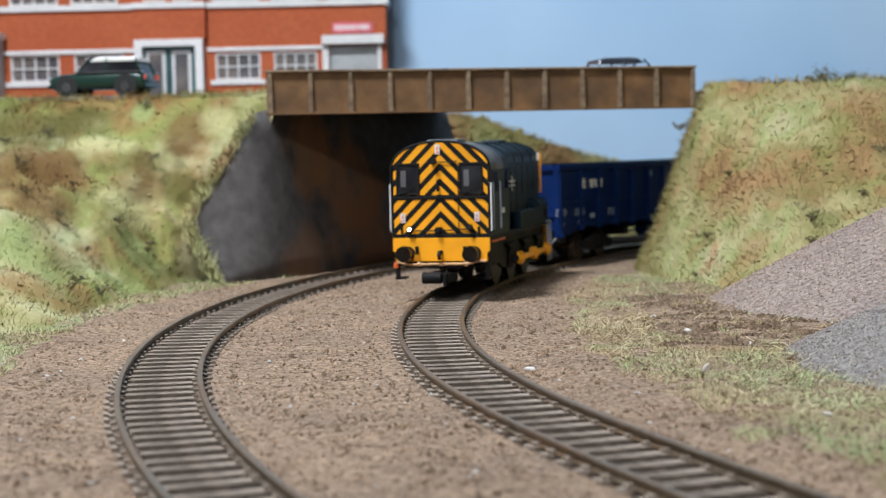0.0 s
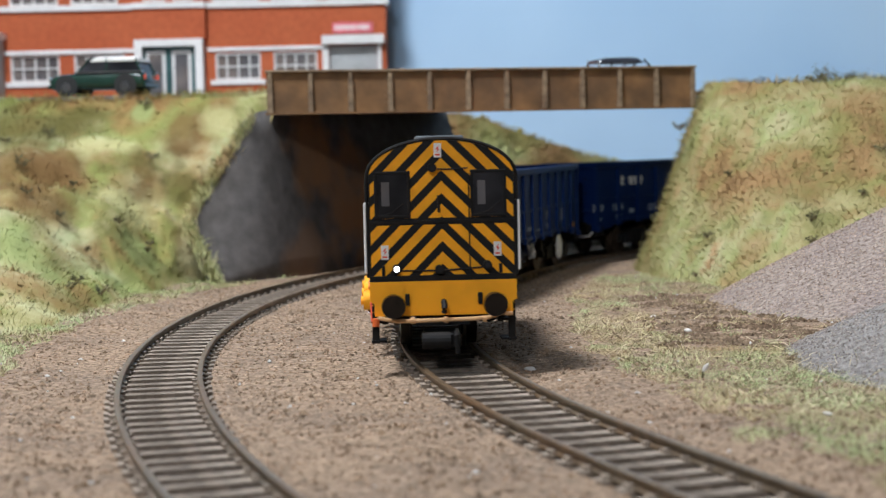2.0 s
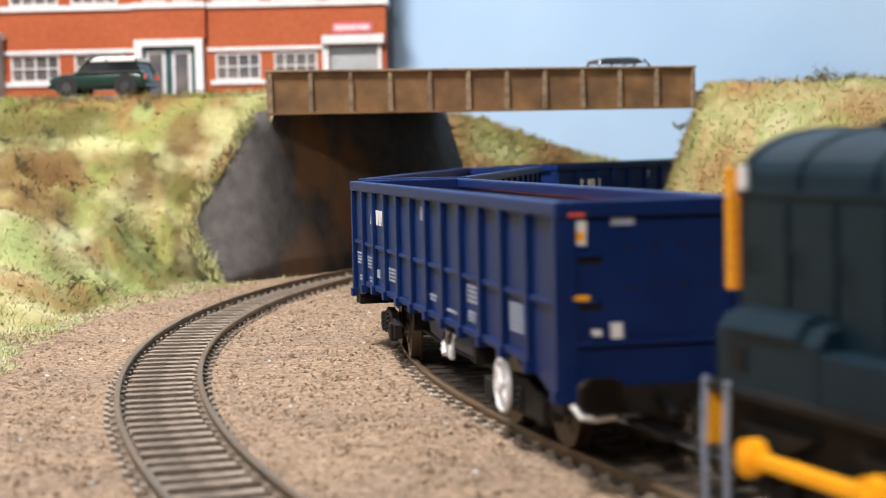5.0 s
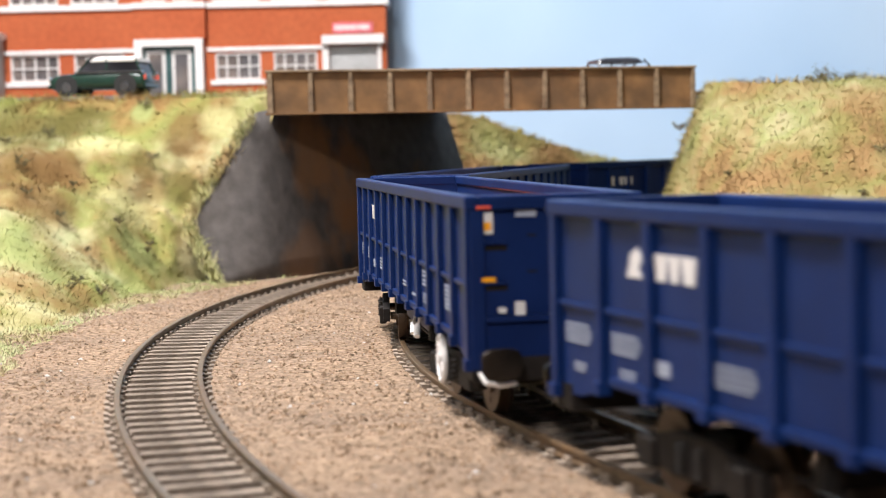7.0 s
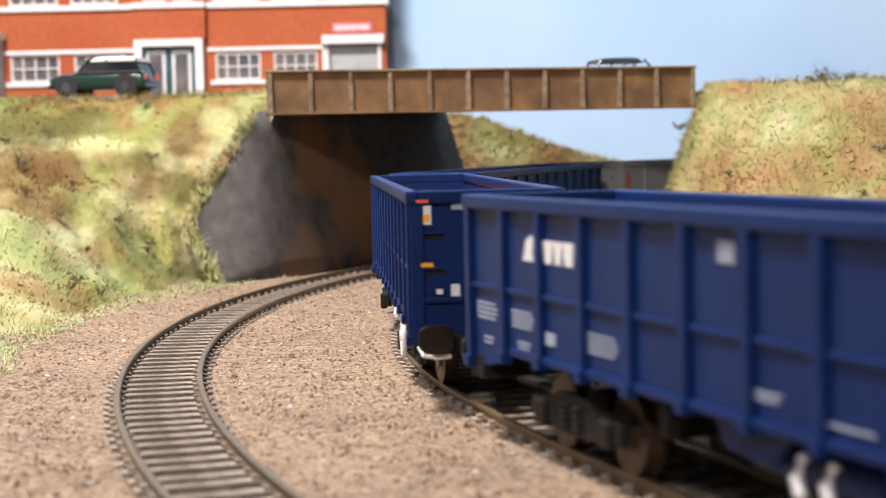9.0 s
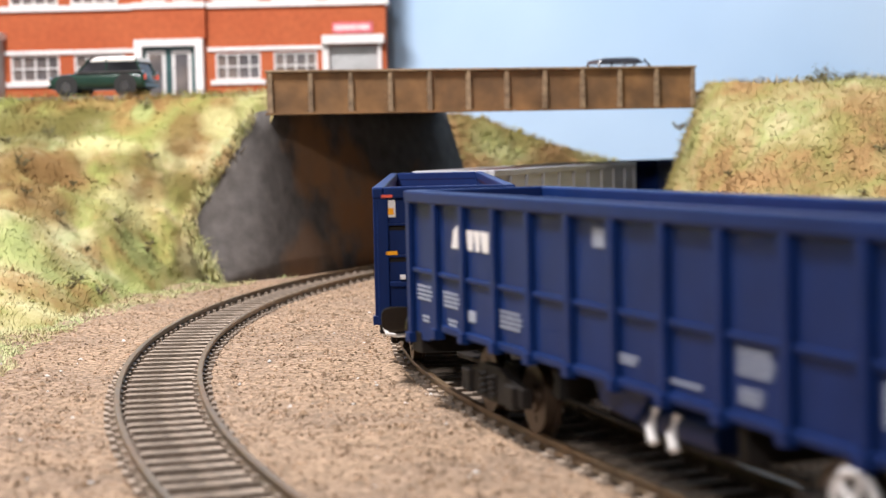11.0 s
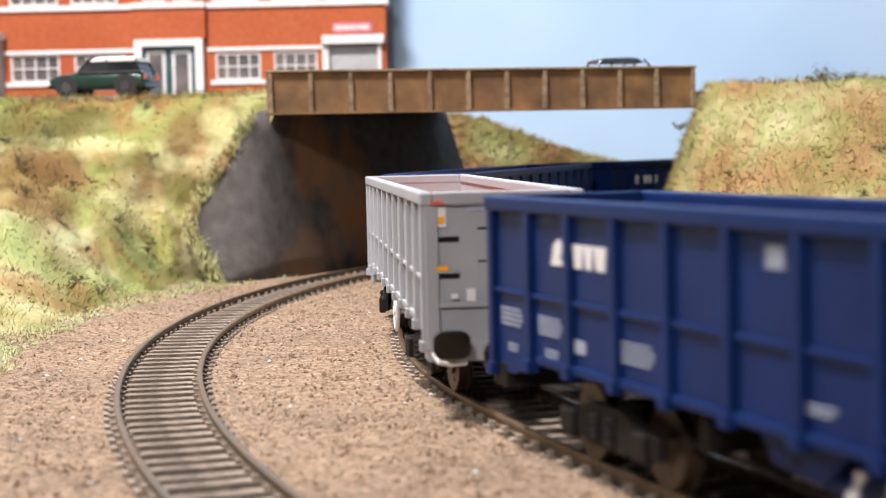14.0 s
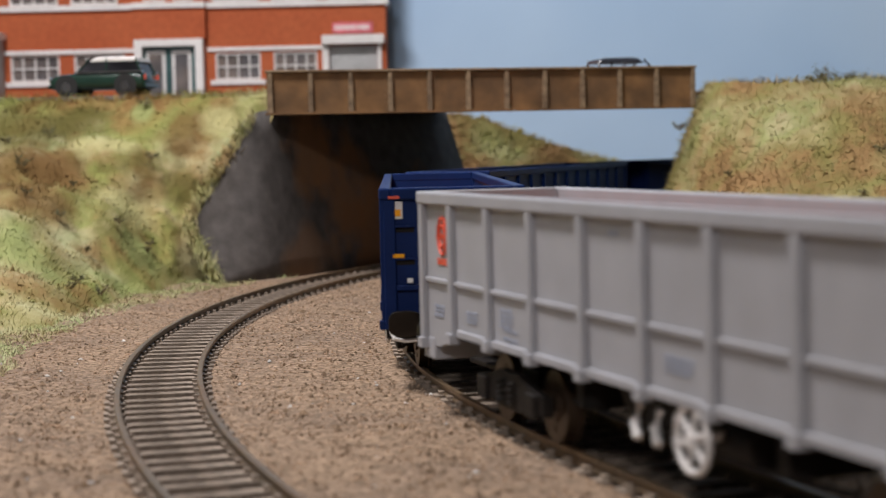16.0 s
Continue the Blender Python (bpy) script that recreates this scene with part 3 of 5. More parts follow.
    part("parapet", box(-333, -29.8, Y - 1.2, Y + 35, 176, 180, 0.3), WHITE, th)
    # pier at the side, and an unseen block added to shade the facade
    part("side_pier", box(-276, -261.8, Y - 22, Y - 2.6, z0, 119), SHUTTER, th, "blue-grey pier")
    part("side_wing", box(-330, -266, Y - 118, Y - 24.5, z0, 176), BRICK, th, "unseen orange brick block added to shade the facade")
    part("pier_cap", box(-278, -260.0, Y - 24, Y - 2.5, 119, 122.6, 0.3), WHITE, th)


factory()
part("yard", box(-520, -76, 712, 998, 66, 74.2), ROAD, None, "grey factory yard on the embankment", category="yard", kind="structure")

# ---- cars ----


def car(m, paint, roof_paint, label, length, width, height, hatch):
    """A small diecast car facing +x: body, glasshouse, roof, wheels, lamps, bumpers."""
    th = thing("car", m, label, "car", "parked cars")
    L, W, H = length / 2, width / 2, height
    belt = H * 0.58
    side = [(-L + 0.2, H * 0.26), (-L + 1.2, H * 0.17), (L - 1.6, H * 0.17), (L - 0.3, H * 0.23), (L, H * 0.32), (L - 0.3, H * 0.41), (L - 1.2, H * 0.48), (L - 2.8, H * 0.53), (L - 5.5, H * 0.565), (L * 0.44, belt), (-L + 3.4, belt + 0.2), (-L + 1.6, belt - 0.3), (-L + 0.5, H * 0.5), (-L, H * 0.38)]
    bm = prism(side, "y", -W, W, None, 2.1)
    part("body", bm, paint, th, smooth=True)
    # tapered glasshouse
    bm = bmesh.new()
    rear = -L + (1.8 if hatch else 6)
    lo = [(L * 0.42, -W + 0.8), (L * 0.42, W - 0.8), (rear, W - 0.8), (rear, -W + 0.8)]
    hi = [(L * 0.16, -W + 2.2), (L * 0.16, W - 2.2), (rear + 2.8, W - 2.2), (rear + 2.8, -W + 2.2)]
    a = [bm.verts.new((x, y, belt - 0.3)) for x, y in lo]
    b = [bm.verts.new((x, y, H - 0.8)) for x, y in hi]
    bm.faces.new(a)
    bm.faces.new(b[::-1])
    for k in range(4):
        bm.faces.new((a[k], a[(k + 1) % 4], b[(k + 1) % 4], b[k]))
    bmesh.ops.recalc_face_normals(bm, faces=bm.faces)
    if hatch:
        part("glasshouse", bm, CABGLASS, th, "dark tinted windows")
    else:
        bm.free()
    part("roof", prism([(L * 0.18, H - 2.4), (L * 0.06, H - 0.3), (-2, H), (rear + 4.2, H - 0.2), (rear + 1.7, H - 0.8), (rear + 1.3, H - 2.4)], "y", -W + 1.7, W - 1.7, None, 0.7), roof_paint, th)
    for sy in (-1, 1):
        for (x0, x1) in ((L * 0.42, L * 0.16), (-L * 0.2, -L * 0.2), (rear, rear + 2.6)):
            y0, y1 = sy * (W - 0.75), sy * (W - 2.1)
            part("pillar", tube([(x0, y0, belt - 0.2), (x1, y1, H - 0.8)], 0.45, 6), paint, th)
        if hatch:
            part("waist_strip", box(-L + 1, L * 0.45, sy * (W - 0.5) - 0.35, sy * (W - 0.5) + 0.35, belt - 0.1, belt + 0.7), CHROME, th)
        for x in (-L * 0.60, L * 0.62):
            wh = part("wheel", cyl((x, sy * (W - 0.9), H * 0.23), "y", H * 0.23, 2.2, 24), RUBBER, th)
            part("rim", cyl((x, sy * (W + 0.25), H * 0.23), "y", H * 0.12, 0.3, 16), CHROME, wh)
            part("wheel_arch", cyl((x, sy * (W - 0.35), H * 0.25), "y", H * 0.3, 0.9, 24), RUBBER, th)
        part("headlamp", cyl((L - 0.8, sy * (W - 2.4), H * 0.42), "x", 1.2, 1.8, 14), CHROME, th)
        part("tail_lamp", box(-L - 0.15, -L + 0.4, sy * (W - 1.6) - 0.6, sy * (W - 1.6) + 0.6, H * 0.40, H * 0.53), RED, th)
    part("bumper", box(L - 0.6, L + 0.4, -W + 0.6, W - 0.6, H * 0.2, H * 0.3, 0.2), paint, th)
    part("bumper", box(-L - 0.4, -L + 0.6, -W + 0.6, W - 0.6, H * 0.2, H * 0.3, 0.2), paint, th)
    return th


CABGLASS = mat("dark_cab_glass", (0.014, 0.014, 0.016), 0.1, 0, 0.3, 60, 0, (0.045, 0.045, 0.05), 60, 0.6, 0.22)
car(mp(-146.5, 724, 74.4, 0, 0, 171), CAR_GREEN, WHITE, "dark green small hatchback car with white roof, parked on the yard", 43.5, 20, 16.8, True)
car(mp(83, 724, 68.5, 0, 0, 12), CAR_DARK, CAR_DARK, "dark grey saloon car standing on the bridge", 48, 21, 17.4, False)

# ---- train ----
HALF, AXLE, WHEEL = 60.0, 12.5, 6.0
PITCH, FIRST = 222.0, 172.6
WW, WH = 15.6, 40.6


def wheelset(parent, x, r, half=8.2):
    bm = cyl((0, 0, 0), "y", 1.0, half * 2 + 6, 10)
    for s in (-1, 1):
        cyl((0, s * half, 0), "y", r, 2.2, 28, bm)
        cyl((0, s * (half - 1.2), 0), "y", r + 0.7, 0.6, 28, bm)
        cyl((0, s * (half + 1.2), 0), "y", r * 0.42, 0.8, 14, bm)
        for k in range(4):
            a = k * math.pi / 2
            box(r * 0.6 * math.cos(a) - 0.5, r * 0.6 * math.cos(a) + 0.5, s * (half + 1.05) - 0.2, s * (half + 1.05) + 0.25, r * 0.6 * math.sin(a) - 0.5, r * 0.6 * math.sin(a) + 0.5, 0, bm)
    return part("wheelset", bm, TYRE, parent, "brown worn steel wheelset", at=mp(x, 0, r))


def bogie(th, x):
    bm = box(-4, 4, -9, 9, 7.5, 10.5)
    fr = part("bogie", bm, BLACK, th, "black cast bogie", at=mp(x, 0, 0))
    for s in (-1, 1):
        y = s * 12.2
        prof = [(-AXLE - 5, 5.0), (-AXLE + 4, 4.6), (-6, 4.0), (6, 4.0), (AXLE - 4, 4.6), (AXLE + 5, 5.0), (AXLE + 5, 8.2), (AXLE - 3, 9.2), (5, 10.4), (-5, 10.4), (-AXLE + 3, 9.2), (-AXLE - 5, 8.2)]
        part("side_frame", prism(prof, "y", y - 0.9, y + 0.9, None, 0.2), BLACK, fr)
        for ax in (-AXLE, AXLE):
            part("axle_box", box(ax - 2.3, ax + 2.3, y + s * 0.9 - 0.9, y + s * 0.9 + 0.9, 4.2, 8.4, 0.4), BLACK, fr)
        for dx in (-2.6, 2.6):
            part("coil_spring", tube([(dx + 0.9 * math.cos(q), y + s * 1.0 + 0.9 * math.sin(q), 4.6 + q * 0.17) for q in [k * 0.7 for k in range(37)]], 0.3, 5), BLACK, fr)
    wheelset(fr, -AXLE, WHEEL)
    wheelset(fr, AXLE, WHEEL)
    return fr


def spoked_wheel(th, x, y, z, r):
    bm = bmesh.new()
    n = 28
    ring = [(x + r * math.cos(k * math.tau / n), y, z + r * math.sin(k * math.tau / n)) for k in range(n + 1)]
    tube(ring, 0.55, 6, bm)
    for k in range(3):
        a = k * math.pi / 3 + 0.3
        tube([(x - r * math.cos(a), y, z - r * math.sin(a)), (x + r * math.cos(a), y, z + r * math.sin(a))], 0.4, 6, bm)
    cyl((x, y, z), "y", 1.1, 1.6, 12, bm)
    return part("handbrake_wheel", bm, WHITE, th, "white spoked handbrake wheel")


def wagon(paint, ribs, waist, brake, grey):
    label = "light grey ribbed open box wagon with red oval emblem" if grey else "deep blue ribbed open box wagon with white lettering"
    th = thing("open_wagon", Matrix(), label, "railway wagon", "wagons of the train")
    t = 0.9
    front, back = (93.4 if grey else 94.6), 101.0
    reach = {1: front, -1: back}
    outline = [(-back, 11.2), (-back + 9, 11.4), (-back + 20, 14.6), (front - 20, 14.6), (front - 9, 11.4), (front, 11.2), (front, WH - 1.0), (-back, WH - 1.0)]
    for s in (-1, 1):
        y = s * (WW - 1.6)
        sd = part("side", prism(outline, "y", y - t / 2, y + t / 2), paint, th)
        for x in ribs:
            zb = float(np.interp(x, [-back, -back + 9, -back + 20, front - 20, front - 9, front], [11.0, 11.2, 13.9, 13.9, 11.2, 11.0]))
            bm = bmesh.new()
            y0, y1 = sorted((y + s * 0.35, y + s * 1.5))
            box(x - 1.05, x + 1.05, y0, y1, zb + 1.4, WH - 2.2, 0.22, bm)
            ya, yb = sorted((y - s * 0.2, y + s * 2.0))
            box(x - 1.3, x + 1.3, ya, yb, zb - 0.5, zb + 1.5, 0.15, bm)
            part("rib", bm, paint, sd)
        y0, y1 = sorted((y + s * 0.3, y + s * 1.0))
        part("waist_rail", box(-back + 0.5, front - 0.5, y0, y1, waist - 0.45, waist + 0.45, 0.15), paint, sd)
        y0, y1 = sorted((y + s * 0.3, y + s * 1.2))
        part("bottom_rail", box(-back + 20, front - 20, y0, y1, 14.3, 15.6, 0.15), paint, sd)
        y0, y1 = sorted((s * (WW - 2.5), s * WW))
        part("top_rim", box(-back - 0.8, front + 0.8, y0, y1, WH - 2.5, WH, 0.45), paint, th)
    for e in (-1, 1):
        x0, x1 = sorted((e * (reach[e] - 1.7), e * (reach[e] - 0.7)))
        en = part("end", box(x0, x1, -WW + 1.2, WW - 1.2, 10.5, WH - 1.2), paint, th)
        x0, x1 = sorted((e * (reach[e] - 1.8), e * (reach[e] + 0.8)))
        part("top_rim", box(x0, x1, -WW + 2.5, WW - 2.5, WH - 2.5, WH, 0.35), paint, th)
        xf = e * (reach[e] - 0.7)
        for s in (-1, 1):
            x0, x1 = sorted((xf, xf + e * 1.2))
            ya, yb = sorted((s * (WW - 3.4), s * (WW - 0.9)))
            part("corner_post", box(x0, x1, ya, yb, 10.8, WH - 2.5, 0.25), paint, en)
        for zz in (19.4,):
            x0, x1 = sorted((xf, xf + e * 1.3))
            part("end_rail", box(x0, x1, -WW + 3.4, WW - 3.4, zz - 0.6, zz + 0.6, 0.25), paint, en)
        # footsteps in the corner, painted tags
        sy = -e
        for zz in (32.4, 25.5):
            x0, x1 = sorted((xf, xf + e * 1.1))
            ya, yb = sorted((sy * (WW - 1.6), sy * (WW - 7.4)))
            part("footstep", box(x0, x1, ya, yb, zz - 0.2, zz + 0.25, 0.1), paint, en)
            # black strip puts the recess's shade below each step into colour
            x0, x1 = sorted((xf, xf + e * 0.12))
            part("step_recess", box(x0, x1, ya, yb, zz - 1.3, zz - 0.22), BLACK, en, "flat black strip for the shade under the footstep")
        # two rows of short black dashes on the flat end
        dash = bmesh.new()
        for zz in (33.6, 27.4):
            for q in range(4):
                x0, x1 = sorted((xf, xf + e * 0.15))
                ya, yb = sorted((sy * (4.6 - q * 4.2), sy * (3.0 - q * 4.2)))
                box(x0, x1, ya, yb, zz - 0.18, zz + 0.18, 0, dash)
        part("slot_row", dash, BLACK, en, "row of small dark dashes")

        def tag(y0, y1, z0, z1, m, lab, d=0.25):
            a, b = sorted((sy * -y0, sy * -y1))
            x0, x1 = sorted((xf, xf + e * d))
            return part("marking", box(x0, x1, a, b, z0, z1), m, en, lab)
        tag(-13.6, -11.2, 38.3, 39.0 - 0.1, RED, "red tag", 1.9)
        pl = tag(-13.2, -10.6, 34.0, 37.7, WHITE, "white and yellow data plate", 0.6)
        tag(-12.8, -11.0, 34.6, 36.0, YELLOW, "yellow panel", 0.8)
        tag(-12.9, -10.4, 25.8, 26.6, YELLOW, "yellow footstep edge", 1.2)
        tag(-6.6, -3.0, 38.0 - 1.2, 38.0, PALE, "unreadable pale number", 0.25)
        tag(-9.9, -8.7, 20.5, 21.4, WHITE, "small white tag", 1.5)
        lb = tag(-7.0, -5.3, 19.8, 22.3, WHITE, "white lamp bracket", 0.9)
        # headstock, buffers, coupling
        x0, x1 = sorted((e * (reach[e] - 6), e * (reach[e] + 0.2)))
        part("headstock", box(x0, x1, -WW + 1, WW - 1, 8.6, 12.8, 0.3), BLACK if not grey else GREY, th)
        for s in (-1, 1):
            bf = part("buffer", cyl((e * (reach[e] + 2.6), s * 10.6, 12.4), "x", 1.7, 5.5, 16), BLACK, th)
            hd = prism([(s * 10.6 + 3.5 * abs(math.cos(a)) ** 0.6 * (1 if math.cos(a) > 0 else -1), 12.4 + 2.7 * abs(math.sin(a)) ** 0.6 * (1 if math.sin(a) > 0 else -1)) for a in [k * math.tau / 24 for k in range(24)]], "x", e * (reach[e] + 5.2), e * (reach[e] + 6.4), None, 0.25)
            part("buffer_head", hd, BUFFER, bf, "broad dark buffer head")
            part("handrail", tube([(e * (reach[e] + 1.6), s * 13.6, 10.4), (e * (reach[e] + 3.2), s * 12.9, 8.9), (e * (reach[e] + 3.4), s * 10.6, 8.5), (e * (reach[e] + 3.4), s * 7.6, 8.7)], 0.42, 8), WHITE, th, "white bent shunter's handrail")
        part("drawhook", tube([(e * reach[e], 0, 11), (e * (reach[e] + 5), 0, 10.6), (e * (reach[e] + 8), 0, 9.0)], 0.8, 8), BLACK, th)
        part("tension_coupling", box(*sorted((e * (reach[e] - 8), e * (reach[e] + 9))), -2.2, 2.2, 5.6, 6.6, 0.2), BLACK, th)
        part("brake_hose", tube([(e * (reach[e] + 0.2), 4.5, 10), (e * (reach[e] + 3), 4.7, 8.6), (e * (reach[e] + 3.4), 4.8, 5.6)], 0.5, 6), BLACK, th)
        bogie(th, e * HALF)
    part("load_lining", box(-back + 1.8, front - 1.8, -WW + 2.2, WW - 2.2, 29.0, 30.0), ORANGE, th, "rusty orange inner lining")
    part("floor_pan", box(-back + 1.8, front - 1.8, -WW + 2.2, WW - 2.2, 13.6, 14.6), BLACK, th)
    # underframe between the bogies
    part("centre_sill", box(-back + 8, front - 8, -4.5, 4.5, 10.6, 13.5, 0.2), BLACK, th)
    for x in (-31, 29):
        part("cross_member", box(x, x + 2.4, -WW + 2.4, WW - 2.4, 8.5, 13.4, 0.2), BLACK, th)
    part("brake_rod", tube([(-40, -9.5, 8.0), (-10, -9.5, 7.2), (18, -9.5, 7.2), (40, -9.5, 8.2)], 0.5, 6), BLACK, th)
    for s in (-1, 1):
        bx = -s * 2.0
        part("underframe_skirt", prism([(bx - 20, 14.2), (bx - 16, 9.8), (bx - 5, 9.0), (bx + 1, 14.2)], "y", s * 11.4, s * 12.4, None, 0.2), BLACK if grey else BLUE, th, "shaped underframe plate")
        part("air_tank", cyl((-s * 6, s * 7.6, 9.6), "x", 3.0, 24, 20), BLACK if grey else BLUE, th)
        lv = -9.5 if grey else 5.0
        for dx in (0, 6.4):
            part("brake_lever", tube([(-s * (lv + dx), s * 12.6, 12.2), (-s * (lv + dx) - 1.0, s * 13.2, 9.4), (-s * (lv + dx) + 0.8, s * 13.6, 7.4)], 0.7, 8), WHITE, th, "white brake lever")
        spoked_wheel(th, -s * brake[0], s * 14.6, brake[1], 4.4)
        part("handbrake_shaft", tube([(-s * brake[0], s * 13.9, brake[1]), (-s * brake[0], s * 5, brake[1] + 0.6)], 0.7, 8), WHITE, th)
        # markings, mirrored from side to side
        y = s * (WW - 1.6) + s * 0.45
        # columns of unreadable small lettering: x, z, width, height
        rows = [(-92.5, 21.0, 9, 3.3), (-92, 16.0, 4, 1.6), (-76.5, 20.8, 9, 3.2), (-76, 16.6, 5, 1.6), (-46, 19.8, 10, 3.4), (-0.8, 18.6, 8, 1.6), (18, 17.4, 10, 0.9), (36, 22.2, 9.0, 3.6), (35, 18.0, 6.0, 2.2), (68, 21.0, 9.5, 5.0)]
        if grey:
            rows = [(-92, 18.4, 5.5, 2.6), (-74, 18.6, 5.5, 2.4), (-57, 20.0, 6, 3.6), (-55, 18.0, 7, 0.8), (-55, 16.6, 7, 0.8), (-55, 15.6, 5, 0.6), (6, 19.6, 8.0, 2.6), (83, 21.0, 6.0, 3.6), (-14, 36.4, 3.0, 1.2)]
        y0, y1 = sorted((y - s * 0.05, y + s * 0.16))
        rnd = random.Random(11)
        for x, z, w, h in rows:
            n = max(1, round(h / 0.85))
            for q in range(n):
                zz = z - h / 2 + q * h / n
                a = x - w / 2
                stop = x + w / 2 * (1.0 if q % 3 else 0.8)
                mk = bmesh.new()
                while a < stop:
                    b = min(stop, a + rnd.uniform(0.5, 1.6))
                    box(*sorted((-s * a, -s * b)), y0, y1, zz, zz + h / n * 0.55, 0, mk)
                    a = b + 0.35
                part("marking", mk, PALE, th, "unreadable pale lettering")
        if grey:
            mk = bmesh.new()
            n = 28
            for rad in (3.4, 2.1):
                tube([(s * 89.3 + rad * 0.72 * math.cos(k * math.tau / n), y + s * 0.1, 32.4 + rad * math.sin(k * math.tau / n)) for k in range(n + 1)], 0.36, 5, mk)
            box(s * 89.3 - 2.0, s * 89.3 + 2.0, y0, y1 + 0.01, 31.9, 32.8, 0, mk)
            box(s * 89.3 - 3.0, s * 89.3 + 3.0, y0, y1, 27.0, 28.2, 0, mk)
            part("emblem", mk, RED, th, "red oval emblem")
        else:
            for e, w in ((67.6, 3.8), (63.5, 3.2), (60.0, 4.2)):
                part("emblem", prism([(s * e, 34.0), (s * (e - w), 34.0), (s * (e - w + 0.5), 30.4), (s * (e - 0.9), 30.4)], "y", y0, y1), WHITE, th, "white block emblem")
            mk = prism([(s * 75.8, 30.4), (s * 70.9, 30.4), (s * 72.4, 31.8), (s * 71.0, 33.0), (s * 72.4, 34.6), (s * 74.6, 33.6), (s * 75.0, 32.0)], "y", y0, y1)
            part("emblem", mk, WHITE, th, "white angular emblem")
            part("marking", box(*sorted((s * 7.6, s * 11.6)), y0, y1, 33.8, 36.6), PALE, th, "pale data panel")
            part("marking", box(*sorted((s * 63.4, s * 67.2)), y0, y1, 17.6, 19.6), PALE, th, "pale data panel")
            part("marking", box(*sorted((-s * 91.0, -s * 93.5)), y0, y1, 14.4, 16.4), YELLOW, th, "yellow tag")
    return th


BLUE_RIBS = [-99.9, -84, -68.5, -52.5, -36.5, -20.2, -4, 12, 28, 44, 60, 76.5, 93.5]
GREY_RIBS = [-99.9, -83.5, -64.5, -45, -24.7, -4.1, 15.6, 36.4, 56.4, 75.2, 92.3]
first = wagon(BLUE, BLUE_RIBS, 25.0, (57.5, 8.4), False)
pale = wagon(GREY, GREY_RIBS, 23.9, (9.8, 10.2), True)
WAGONS = [first] + [copy_thing(first, Matrix()) for _ in range(3)] + [pale] + [copy_thing(first, Matrix()) for _ in range(3)]


def arch(half, eave, crown, n=18, floor=19.4):
    """A cab's end outline: straight sides, an elliptic roof."""
    pts = [(-half, floor), (half, floor)]
    for k in range(n + 1):
        a = k * math.pi / n
        pts.append((half * math.cos(a), eave + (crown - eave) * math.sin(a) ** 0.85))
    return pts


